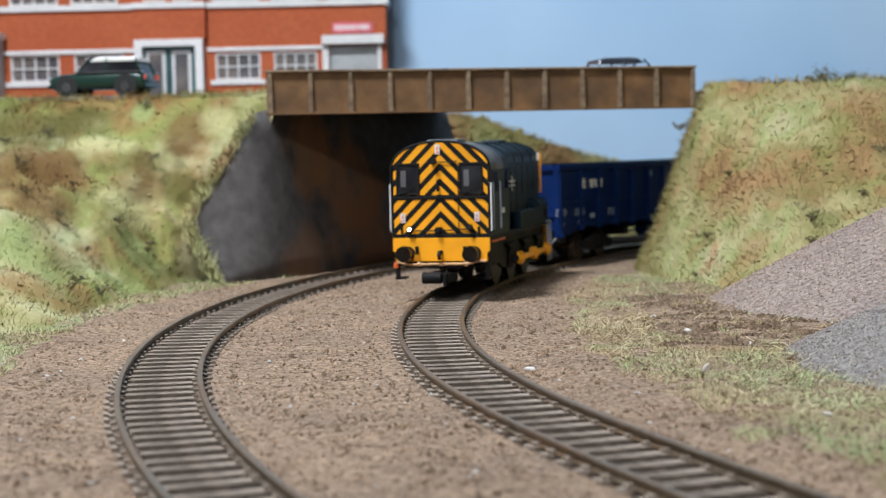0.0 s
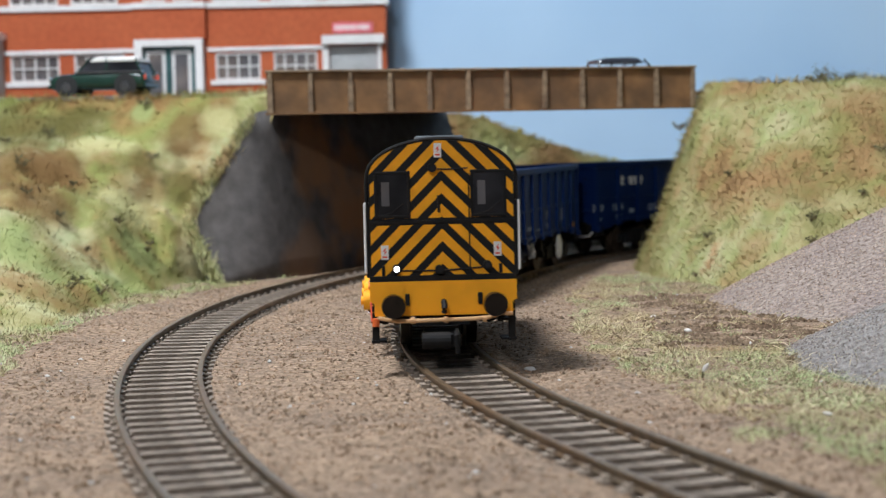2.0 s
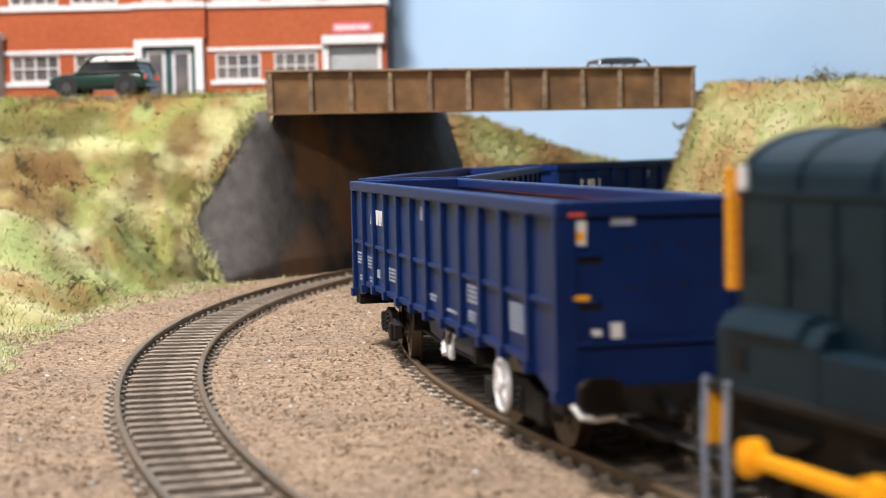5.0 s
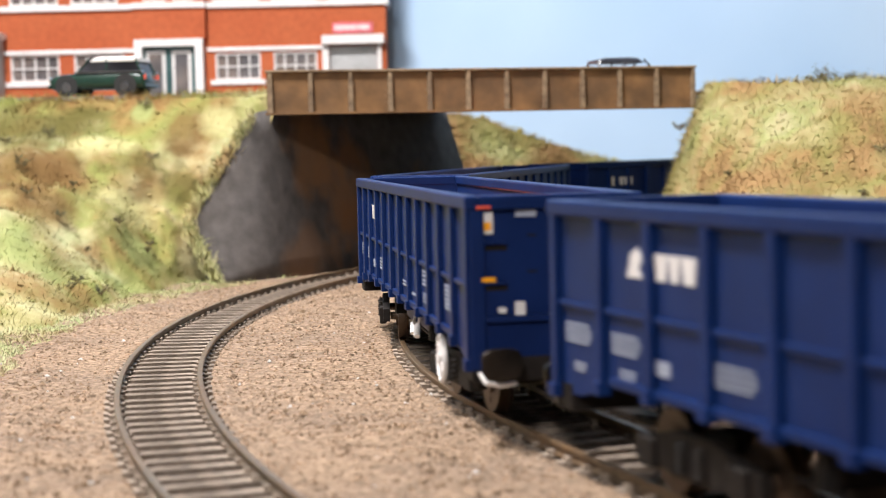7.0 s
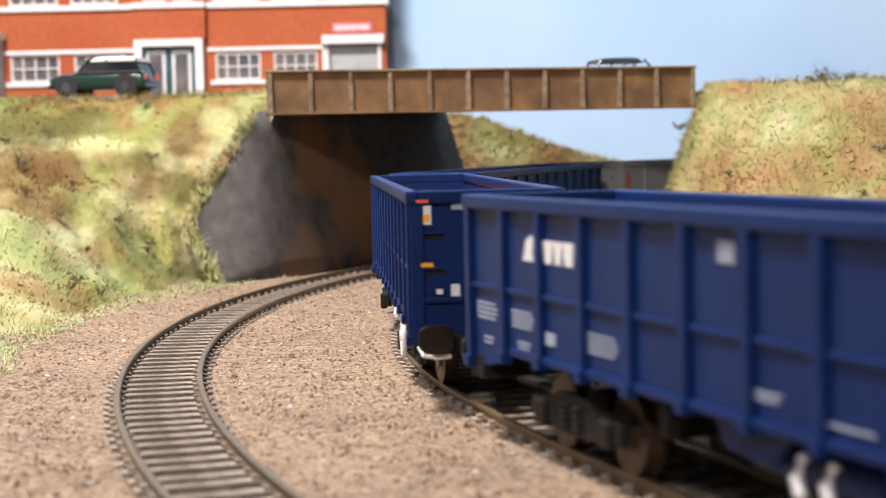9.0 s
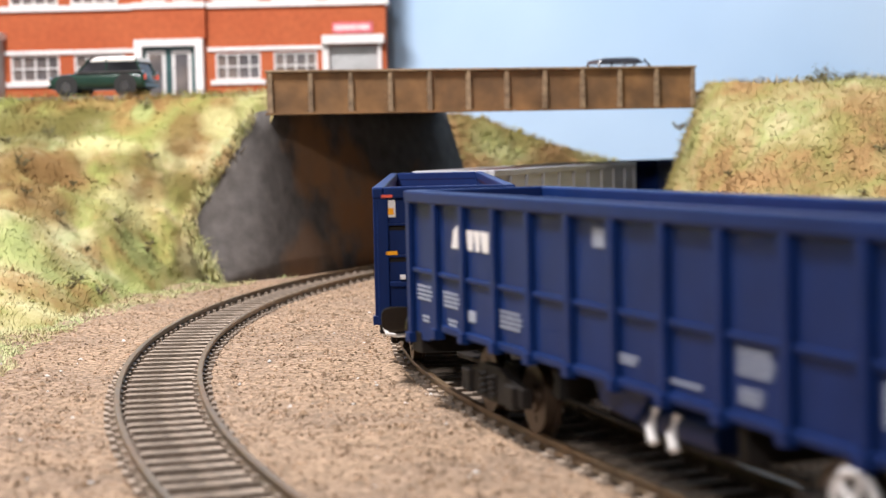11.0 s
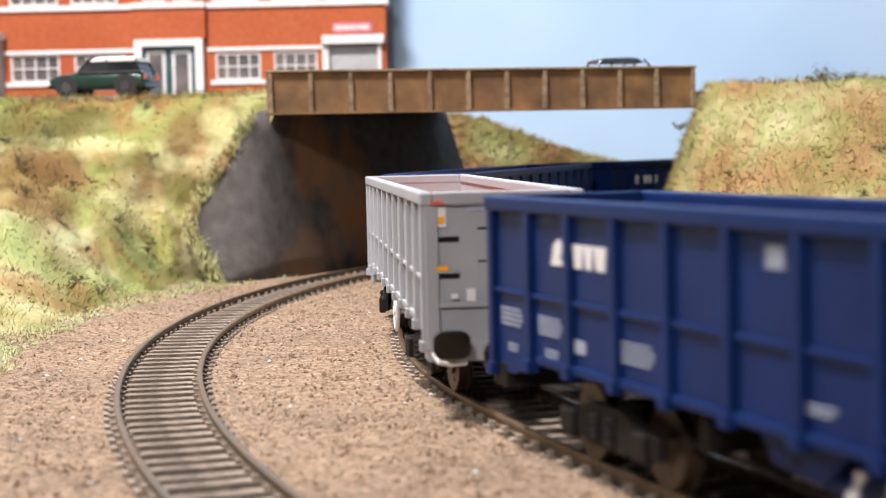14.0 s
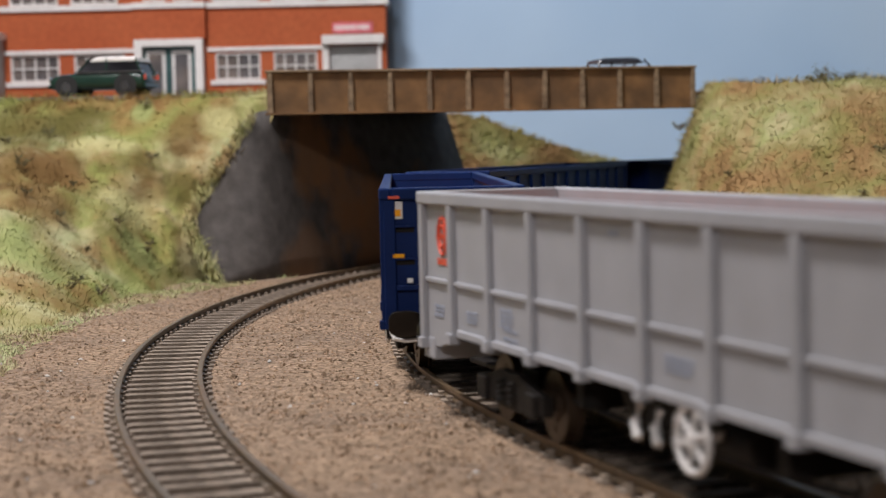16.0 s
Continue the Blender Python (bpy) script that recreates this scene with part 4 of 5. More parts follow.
def shunter():
    th = thing("diesel_shunter", Matrix(), "dark blue-green diesel shunter with black and yellow striped cab end", "locomotive", "train")
    XF, XR = 65.3, -39.4
    cab = part("cab", prism(arch(16.4, 41.6, 50.4), "x", 34.0, XF - 1.2), ENGINE_BLUE, th, "dark blue-green cab")
    # roof skin
    bm = bmesh.new()
    for x0, x1, in ((44.2, XF - 0.6),):
        outer = [(16.9 * math.cos(k * math.pi / 18), 41.6 + 9.4 * math.sin(k * math.pi / 18) ** 0.85) for k in range(19)]
        inner = [(16.2 * math.cos(k * math.pi / 18), 41.0 + 9.2 * math.sin(k * math.pi / 18) ** 0.85) for k in range(18, -1, -1)]
        prism(outer + inner, "x", x0, x1, bm)
    part("cab_roof", bm, ROOF_GREY, cab, "plain grey cab roof", True)
    part("roof_vent", box(50, 61, -5.5, 5.5, 50.2, 51.6, 0.5), ROOF_GREY, cab)
    front = part("cab_front", prism(arch(16.45, 41.6, 50.5), "x", XF - 1.15, XF - 0.3), CHEVRON, th, "black and yellow chevron-striped cab end")
    rim = [(16.9 * math.cos(k * math.pi / 22), 41.5 + 9.5 * math.sin(k * math.pi / 22) ** 0.85) for k in range(23)]
    part("edge_beading", tube([(XF - 0.5, 16.7, 20)] + [(XF - 0.5, y, z) for y, z in rim] + [(XF - 0.5, -16.7, 20)], 0.4, 6), BLACK, front)
    rv = bmesh.new()
    for k in range(29):
        a = 0.1 + k * (math.pi - 0.2) / 28
        bmesh.ops.create_icosphere(rv, subdivisions=1, radius=0.2, matrix=Matrix.Translation((XF - 0.1, 16.6 * math.cos(a), 41.4 + 9.3 * math.sin(a) ** 0.85)))
    part("rivets", rv, BLACK, front)
    part("waist_beading", box(XF - 0.35, XF + 0.05, -16.4, 16.4, 31.9, 32.7, 0.1), BLACK, front)
    part("sill_beading", box(XF - 0.35, XF + 0.1, -16.5, 16.5, 19.0, 20.3, 0.1), BLACK, front)
    for a, b in ((-15.1, -7.0), (6.5, 14.6)):
        w = bmesh.new()
        fr = 0.7
        box(XF - 0.35, XF + 0.15, a, b, 33.2, 33.2 + fr, 0.12, w)
        box(XF - 0.35, XF + 0.15, a, b, 43.8 - fr, 43.8, 0.12, w)
        box(XF - 0.35, XF + 0.15, a, a + fr, 33.2 + fr, 43.8 - fr, 0.12, w)
        box(XF - 0.35, XF + 0.15, b - fr, b, 33.2 + fr, 43.8 - fr, 0.12, w)
        wf = part("cab_window", w, BLACK, front, "black-framed cab window")
        part("pane", box(XF - 0.32, XF - 0.15, a + fr, b - fr, 33.9, 43.1), CABGLASS, wf, "dark glossy pane")
        # grey strip laid on the outer face of the pane
        part("seat_glimpse", box(XF - 0.14, XF - 0.1, a + 1.6, a + 3.4, 36, 41.4), GLASS_DARK, wf, "dim grey strip on the window pane")
        part("wiper", tube([(XF + 0.3, a + 1, 33.7), (XF + 0.35, (a + b) / 2, 34.6), (XF + 0.3, b - 1.6, 36.6)], 0.12, 5), BLACK, wf)
    part("front_seam", box(XF - 0.3, XF - 0.12, 6.0, 6.3, 20.3, 43), BLACK, front)
    part("conduit", tube([(XF + 0.1, -10, 21.4), (XF + 0.2, 0, 21.3), (XF + 0.1, 10, 21.9)], 0.2, 6), BLACK, front)
    part("conduit", tube([(XF + 0.1, -1.0, 44.1), (XF + 0.2, 2, 44.0), (XF + 0.1, 6.0, 44.2)], 0.18, 6), BLACK, front)
    for y, z, lit in ((-10.4, 21.9, True), (10.0, 22.4, False), (-0.8, 21.6, False), (-2.0, 44.4, False)):
        lp = part("lamp", cyl((XF + 0.6, y, z), "x", 1.0, 1.9, 16), BLACK, front, "lit front lamp" if lit else "unlit black lamp")
        part("lens", cyl((XF + 1.62, y, z), "x", 0.6, 0.25, 16), LAMP_ON if lit else CABGLASS, lp, "glowing white lens" if lit else "dark lens")
    part("lamp_iron", box(XF, XF + 0.7, -1.0, -0.4, 34.4, 38.2, 0.1), BLACK, front)
    for y in (-13.4, 13.0):
        part("lamp_iron", box(XF - 0.2, XF + 0.5, y - 0.35, y + 0.35, 20.4, 22.6, 0.1), BLACK, front)
    for y, z in ((-13.0, 25.6), (12.4, 25.9), (-0.7, 48.3)):
        pl = part("warning_plate", box(XF - 0.3, XF - 0.05, y - 0.85, y + 0.85, z - 1.6, z + 1.6), WHITE, front, "white plate with red flash")
        part("flash", prism([(y - 0.15, z - 0.5), (y + 0.5, z + 0.3), (y + 0.1, z + 0.3), (y + 0.35, z + 1.2), (y - 0.5, z + 0.2), (y - 0.05, z + 0.2)], "x", XF - 0.05, XF + 0.03), RED, pl)
        part("flash", box(XF - 0.05, XF + 0.03, y - 0.55, y + 0.55, z - 1.2, z - 0.8), RED, pl)
    for s in (-1, 1):
        part("grab_rail", tube([(XF - 0.8, s * 16.3, 37), (XF - 0.3, s * 17.3, 36.8), (XF - 0.3, s * 17.3, 21.2), (XF - 0.8, s * 16.3, 20.8)], 0.32, 6), WHITE, cab, "white grab rail")
    # bonnet
    hood = [(-12.6, 19.4), (12.6, 19.4), (12.6, 43.0)] + [(12.6 * math.cos(a), 43.0 + 7.2 * math.sin(a) ** 0.8) for a in [k * math.pi / 16 for k in range(1, 16)]] + [(-12.6, 43.0)]
    bn = part("bonnet", prism(hood, "x", -37.0, 34.0), ENGINE_BLUE, th, "dark blue-green engine bonnet")
    for x in (-36.0, -24, -9, 6, 21, 33):
        hp = [(12.9 * math.cos(a), 43.0 + 7.45 * max(0.0, math.sin(a)) ** 0.8) for a in [k * math.pi / 16 for k in range(17)]]
        hi = [(12.4 * math.cos(a), 42.6 + 6.9 * max(0.0, math.sin(a)) ** 0.8) for a in [k * math.pi / 16 for k in range(16, -1, -1)]]
        part("bonnet_band", prism(hp + hi, "x", x - 0.7, x + 0.7), ENGINE_BLUE, bn)
    part("exhaust_cover", box(-20, -12, -4, 4, 49.6, 51.2, 0.6), ENGINE_BLUE, bn)
    part("roof_hatch", box(-4, 18, -5, 5, 49.4, 50.6, 0.4), ENGINE_BLUE, bn)
    for s in (-1, 1):
        part("gutter", box(-36.8, 33.8, *sorted((s * 12.5, s * 13.1)), 42.2, 42.9, 0.1), ENGINE_BLUE, bn)
        for x in (-34.5, -24.5, -14.5, -4.5, 5.5, 15.5, 25.0):
            dr = part("bonnet_door", box(x, x + 9.0 if x < 25 else x + 7.5, *sorted((s * 12.55, s * 12.95)), 21, 41.6, 0.15), ENGINE_BLUE, bn)
            part("door_handle", tube([(x + 1.4, s * 13.0, 33), (x + 1.4, s * 13.5, 33.2), (x + 1.4, s * 13.5, 35.6), (x + 1.4, s * 13.0, 35.8)], 0.18, 5), BLACK, dr)
            for zz in (24.5, 31, 38.5):
                part("hinge", box(x + 8.0, x + 9.2, *sorted((s * 12.9, s * 13.2)), zz, zz + 0.7), ENGINE_BLUE, dr)
        # lockers on the running plate
        lk = part("locker", prism([(s * 12.7, 19.4), (s * 16.2, 19.4), (s * 16.2, 26.0), (s * 14.9, 27.8), (s * 12.7, 28.2)], "x", -36.6, -14.0, None, 0.2), ENGINE_BLUE, th, "dark blue-green battery locker")
        part("lid", prism([(s * 12.6, 28.3), (s * 15.0, 27.9), (s * 16.5, 25.9), (s * 16.6, 26.5), (s * 15.2, 28.6), (s * 12.6, 29.0)], "x", -34.0, -18.0), ENGINE_BLUE, lk)
        part("louvre", box(-33, -29.5, *sorted((s * 16.15, s * 16.45)), 21.5, 24.5), BLACK, lk)
        lk = part("locker", box(-13.6, 14.0, *sorted((s * 12.7, s * 16.4)), 19.4, 25.4, 0.4), ENGINE_BLUE, th, "dark blue-green tool locker")
        # radiator ladder
        ld = bmesh.new()
        for y in (11.9, 13.3):
            box(-38.6, -37.6, *sorted((s * y - 0.28, s * y + 0.28)), 30.6, 45.6, 0, ld)
        for k in range(11):
            box(-38.6, -37.5, *sorted((s * 11.9, s * 13.3)), 30.6 + k * 1.45, 31.15 + k * 1.45, 0, ld)
        part("ladder", ld, YELLOW, th, "yellow end ladder")
        # cab side
        y0, y1 = sorted((s * 16.35, s * 16.55))
        part("cab_side_window", box(35.2, 40.6, y0, y1, 34.6, 41.2), CABGLASS, cab, "dark cab side window")
        part("cab_door", box(50.6, 59.0, y0, y1, 20.4, 42.0, 0.05), ENGINE_BLUE, cab)
        part("door_window", box(52.2, 57.6, *sorted((s * 16.5, s * 16.66)), 33.8, 40.4), CABGLASS, cab, "dark door window")
        for x in (49.4, 60.0):
            part("grab_rail", box(x - 0.7, x + 0.7, *sorted((s * 16.7, s * 17.15)), 21.2, 37.2, 0.2), PALE, cab, "broad pale grab rail")
        part("number", box(41.2, 47.8, *sorted((s * 16.4, s * 16.56)), 26.2, 28.0), WHITE, cab, "unreadable white number")
        part("data_panel", box(45.6, 48.0, *sorted((s * 16.4, s * 16.56)), 21.6, 24.8), PALE, cab, "unreadable pale data panel")
        # two flat black plates at the cab end of the bonnet side
        part("side_grille", box(21.6, 32.6, *sorted((s * 12.9, s * 13.1)), 33.6, 40.6, 0.05), BLACK, bn, "dark panel on the bonnet side")
        part("side_recess", box(21.8, 26.0, *sorted((s * 12.9, s * 13.08)), 26.4, 31.6, 0.05), BLACK, bn, "smaller dark panel lower on the bonnet side")
        # twin white bars with slants on the bonnet
        em = bmesh.new()
        ya, yb = sorted((s * 12.96, s * 13.12))
        box(8.0, 18.0, ya, yb, 35.9, 36.6, 0, em)
        box(8.0, 18.0, ya, yb, 34.3, 35.0, 0, em)
        prism([(11.0, 36.6), (12.8, 36.6), (14.6, 38.0), (12.8, 38.0)], "y", ya, yb, em)
        prism([(12.3, 35.0), (14.1, 35.0), (12.6, 35.9), (10.8, 35.9)], "y", ya, yb, em)
        prism([(13.6, 34.3), (15.4, 34.3), (13.4, 32.9), (11.6, 32.9)], "y", ya, yb, em)
        part("emblem", em, WHITE, bn, "white emblem of bars")
        part("shed_plate", box(31.0, 33.4, *sorted((s * 12.96, s * 13.15)), 42.9 - 4, 42.0), WHITE, bn, "white and red plate")
        part("front_plate", box(-36.2, -34.6, *sorted((s * 12.7, s * 13.2)), 43.0, 46.0), WHITE, bn, "white plate")
    # running plate and beams
    part("running_plate", box(XR, XF - 0.9, -16.6, 16.6, 18.2, 19.4, 0.2), BLACK, th, "black running plate")
    fb = part("front_beam", prism([(-16.6, 19.0), (16.6, 19.0), (16.6, 14.6), (15.6, 14.0), (15.6, 11.2), (-15.6, 11.2), (-15.6, 14.0), (-16.6, 14.6)], "x", XF - 0.9, XF + 0.1, None, 0.12), YELLOW, th, "warning yellow buffer beam")
    rv = bmesh.new()
    for y in (-16, -9, -7.5, -4.5, -3.5, 3.5, 4.5, 7.5, 15.8):
        for z in (12.2, 13.8, 15.4, 17.0, 18.4):
            bmesh.ops.create_icosphere(rv, subdivisions=1, radius=0.15, matrix=Matrix.Translation((XF + 0.1, y, z)))
    part("rivets", rv, YELLOW, fb)
    rb = part("rear_beam", box(XR - 0.6, XR + 0.4, -16.2, 16.2, 11.2, 18.6, 0.1), YELLOW, th, "warning yellow buffer beam")
    for e, x in ((1, XF), (-1, XR - 0.5)):
        for s in (-1, 1):
            bf = part("buffer", cyl((x + e * 2.6, s * 11.35, 13.9), "x", 1.55, 5.2, 18), BLACK, th)
            part("buffer_head", cyl((x + e * 6.0, s * 11.35, 13.9), "x", 2.75 if e < 0 else 2.75, 1.6, 28, None, 2.6), BUFFER, bf, "oily dark round buffer head")
            part("buffer_collar", cyl((x + e * 0.5, s * 11.35, 13.9), "x", 2.3, 1.0, 18), BLACK, bf)
        part("drawhook", tube([(x, 0, 14.2), (x + e * 2.6, 0, 14.2), (x + e * 3.4, 0, 13.2), (x + e * 2.6, 0, 12.2)], 0.7, 8), BLACK, th)
        part("coupling_box", box(*sorted((x - e * 8, x + e * 4)), -4.6, 3.6, 4.4, 7.4, 0.3), BLACK, th, "black coupling box")
        part("coupling_roller", cyl((x + e * 4.6, -2.0, 6.0), "y", 1.9, 6.4, 16), BLACK, th)
        part("coupling_bar", tube([(x + e * 3, 2.6, 8.0), (x + e * 6, 2.6, 7.0), (x + e * 6, 2.6, 3.2)], 0.6, 6), BLACK, th)
    for y in (-8.2, 8.2):
        part("hose_cock", box(XF, XF + 1.4, y - 0.5, y + 0.5, 13.6, 16.2, 0.2), BLACK, fb)
    part("air_pipe", tube([(XF + 0.6, -15.6, 10.2), (XF + 1.4, -14.6, 11.0), (XF + 1.6, -11, 10.2), (XF + 1.8, -2, 10.3), (XF + 1.8, 6, 10.4), (XF + 1.6, 10, 10.6), (XF + 1.2, 13, 11.4), (XF + 0.8, 15.4, 11.3)], 0.48, 8), PIPE_TAN, fb, "tan brake pipe along the beam")
    for y in (-7.2, 0.4, 9.0):
        part("pipe_clip", cyl((XF + 1.7, y, 10.3), "y", 0.75, 0.9, 10), PIPE_TAN, fb)
    part("pipe_end", cyl((XF + 1.0, -15.4, 10.0), "z", 0.8, 1.8, 10), ORANGE_PIPE, fb, "orange pipe end")
    # outside frames, steps, pipes
    for s in (-1, 1):
        y = s * 13.2
        prof = [(XR + 1, 18.2), (XR + 1, 10), (-33, 6.6), (-12, 6.6), (-10, 8.4), (10, 8.4), (12, 6.6), (33, 6.6), (40, 8.8), (60, 8.8), (XF - 1, 12), (XF - 1, 18.2)]
        part("outside_frame", prism(prof, "y", y - 0.7, y + 0.7, None, 0.15), BLACK, th, "black outside frame")
        for x in (-24.5, 0, 24.5):
            part("axle_box", box(x - 3.0, x + 3.0, *sorted((s * 13.8, s * 15.0)), 6.0, 13.4, 0.5), BLACK, th)
            sp = bmesh.new()
            for q in range(5):
                box(x - 8 + q * 1.3, x + 8 - q * 1.3, *sorted((s * 13.9, s * 15.6)), 14.6 - q * 0.55, 15.05 - q * 0.55, 0, sp)
            part("leaf_spring", sp, BLACK, th)
        for x, zz in ((XF - 3.2, 5.2), (XF - 3.2, 9.6)):
            part("footstep", box(x - 3, x + 2.4, *sorted((s * 13.0, s * 16.4)), zz, zz + 0.5), BLACK, th)
        part("step_plate", box(XF - 1.8, XF - 1.1, *sorted((s * 14.6, s * 16.2)), 5.0, 18.2, 0.1), BLACK, th)
        part("orange_cable", box(42.6, 61.0, *sorted((s * 16.3, s * 16.9)), 17.1, 17.8, 0.15), ORANGE_PIPE, th, "orange strip below the running plate")
        if s < 0:
            part("orange_hose", tube([(60.6, s * 15.9, 15.4), (61.6, s * 15.8, 12.4), (63.0, s * 15.7, 9.6)], 0.8, 8), RED, th, "orange-red hose by the steps")
        for x in (-39.0, -33.6):
            part("handrail", tube([(x, s * 16.4, 19.8), (x, s * 16.8, 12), (x, s * 16.6, 4.2)], 0.42, 6), PALE, th, "pale step handrail")
        for zz in (5.0, 10.0):
            part("footstep", box(-38.8, -33.8, *sorted((s * 13.2, s * 16.6)), zz, zz + 0.5), BLACK, th)
        part("air_reservoir", cyl((46, s * 10.5, 11.5), "x", 3.4, 16, 18), BLACK, th)
    part("inner_frame", box(XR + 2, XF - 4, -6, 6, 8.5, 18.2), BLACK, th)
    for x in (-24.5, 0, 24.5):
        ws = part("driving_wheelset", wheel_mesh(9.0), DARKWHEEL, th, "dark spoked driving wheelset", at=mp(x, 0, 9.0))
        for s in (-1, 1):
            part("crank", crank_mesh(s), BLACK, ws)
    for s in (-1, 1):
        bm = bmesh.new()
        box(-24.5, 24.5, s * 17.4 - 0.7, s * 17.4 + 0.7, -0.9, 0.9, 0.25, bm)
        for x in (-24.5, 0, 24.5):
            cyl((x, s * 17.4, 0), "y", 2.3, 1.9, 18, bm)
            cyl((x, s * 18.4, 0), "y", 1.1, 1.2, 12, bm)
        for x in (3.4,):
            cyl((x, s * 17.4, 0.9), "y", 1.4, 1.7, 14, bm)
        part("coupling_rod", bm, YELLOW, th, "warning yellow coupling rod", at=mp(0, 0, 6.2))
    return th


def wheel_mesh(r):
    bm = cyl((0, 0, 0), "y", 1.4, 29, 12)
    for s in (-1, 1):
        cyl((0, s * 8.2, 0), "y", r, 2.2, 32, bm)
        cyl((0, s * 7.0, 0), "y", r + 0.7, 0.6, 32, bm)
    return bm


def crank_mesh(s):
    """The outside crank; the two sides stand a quarter turn apart."""
    a = -math.pi / 2 if s < 0 else 0.0
    bm = tube([(0, s * 15.9, 0), (3.2 * math.cos(a), s * 15.9, 3.2 * math.sin(a))], 1.5, 10)
    cyl((3.2 * math.cos(a), s * 17.0, 3.2 * math.sin(a)), "y", 0.9, 2.6, 12, bm)
    return bm


PIPE_TAN = mat("tan_pipe_paint", (0.62, 0.36, 0.16), 0.5, 0, 0.1)
SHUNTER = shunter()

# ---- grass, grains and litter ----


def turf_paint(name, stops, scale, rough=0.95, island=0.0, bump=0.0, rust=(0.27, 0.165, 0.065), green=(0.25, 0.29, 0.085), drifts=0.8, blobs=()):
    """Mottled scatter in several colours."""
    m = bpy.data.materials.new(name)
    m.use_nodes = True
    nt = m.node_tree
    b = nt.nodes["Principled BSDF"]
    b.inputs["Roughness"].default_value, b.inputs["Specular IOR Level"].default_value = rough, 0.15
    tc = nt.nodes.new("ShaderNodeTexCoord")
    n = nt.nodes.new("ShaderNodeTexNoise")
    n.inputs["Scale"].default_value, n.inputs["Detail"].default_value, n.inputs["Roughness"].default_value = scale, 4.0, 0.55
    nt.links.new(tc.outputs["Object"], n.inputs["Vector"])
    last = n.outputs["Fac"]
    if island:
        g = nt.nodes.new("ShaderNodeNewGeometry")
        r = nt.nodes.new("ShaderNodeMapRange")
        r.inputs["To Min"].default_value, r.inputs["To Max"].default_value = -island, island
        nt.links.new(g.outputs["Random Per Island"], r.inputs["Value"])
        ad = nt.nodes.new("ShaderNodeMath")
        ad.operation = "ADD"
        nt.links.new(last, ad.inputs[0])
        nt.links.new(r.outputs["Result"], ad.inputs[1])
        last = ad.outputs[0]
    ramp = nt.nodes.new("ShaderNodeValToRGB")
    el = ramp.color_ramp.elements
    while len(el) < len(stops):
        el.new(0.5)
    for e, (p, c) in zip(el, stops):
        e.position, e.color = p, (*c, 1)
    nt.links.new(last, ramp.inputs["Fac"])
    # separate drifts of rust scatter and of green scatter over the straw
    last = ramp.outputs["Color"]
    for shift, colour, size in ((0.31, rust, 1.1), (0.77, green, 0.9), (1.43, rust, 2.6), (2.1, green, 2.2)):
        mv = nt.nodes.new("ShaderNodeVectorMath")
        mv.operation = "ADD"
        mv.inputs[1].default_value = (shift, shift * 2, shift * 3)
        nt.links.new(tc.outputs["Object"], mv.inputs[0])
        nn = nt.nodes.new("ShaderNodeTexNoise")
        nn.inputs["Scale"].default_value, nn.inputs["Detail"].default_value = scale * size, 5.0
        nt.links.new(mv.outputs[0], nn.inputs["Vector"])
        mr = nt.nodes.new("ShaderNodeMapRange")
        mr.inputs["From Min"].default_value, mr.inputs["From Max"].default_value, mr.inputs["To Max"].default_value = 0.53, 0.66, drifts
        nt.links.new(nn.outputs["Fac"], mr.inputs["Value"])
        mx = nt.nodes.new("ShaderNodeMix")
        mx.data_type = "RGBA"
        nt.links.new(mr.outputs["Result"], mx.inputs["Factor"])
        nt.links.new(last, mx.inputs["A"])
        mx.inputs["B"].default_value = (*colour, 1)
        last = mx.outputs["Result"]
    last = blotches(nt, tc, last, blobs)
    nt.links.new(last, b.inputs["Base Color"])
    if bump:
        n2 = nt.nodes.new("ShaderNodeTexNoise")
        n2.inputs["Scale"].default_value, n2.inputs["Detail"].default_value = 500, 4
        nt.links.new(tc.outputs["Object"], n2.inputs["Vector"])
        bp = nt.nodes.new("ShaderNodeBump")
        bp.inputs["Strength"].default_value, bp.inputs["Distance"].default_value = bump, 0.001
        nt.links.new(n2.outputs["Fac"], bp.inputs["Height"])
        nt.links.new(bp.outputs["Normal"], b.inputs["Normal"])
    return m


BANK_STOPS = [(0.34, (0.199, 0.111, 0.040)), (0.40, (0.306, 0.214, 0.080)), (0.46, (0.238, 0.229, 0.080)), (0.51, (0.383, 0.347, 0.167)), (0.57, (0.505, 0.487, 0.280)), (0.63, (0.345, 0.399, 0.194)), (0.69, (0.398, 0.229, 0.100))]
RIGHT_STOPS = [(0.34, (0.17, 0.11, 0.045)), (0.40, (0.34, 0.22, 0.095)), (0.46, (0.28, 0.25, 0.10)), (0.52, (0.42, 0.36, 0.18)), (0.58, (0.33, 0.35, 0.14)), (0.65, (0.48, 0.44, 0.25)), (0.71, (0.40, 0.24, 0.12))]
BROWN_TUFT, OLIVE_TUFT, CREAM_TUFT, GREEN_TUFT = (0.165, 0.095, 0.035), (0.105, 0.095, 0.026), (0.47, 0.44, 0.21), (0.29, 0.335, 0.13)
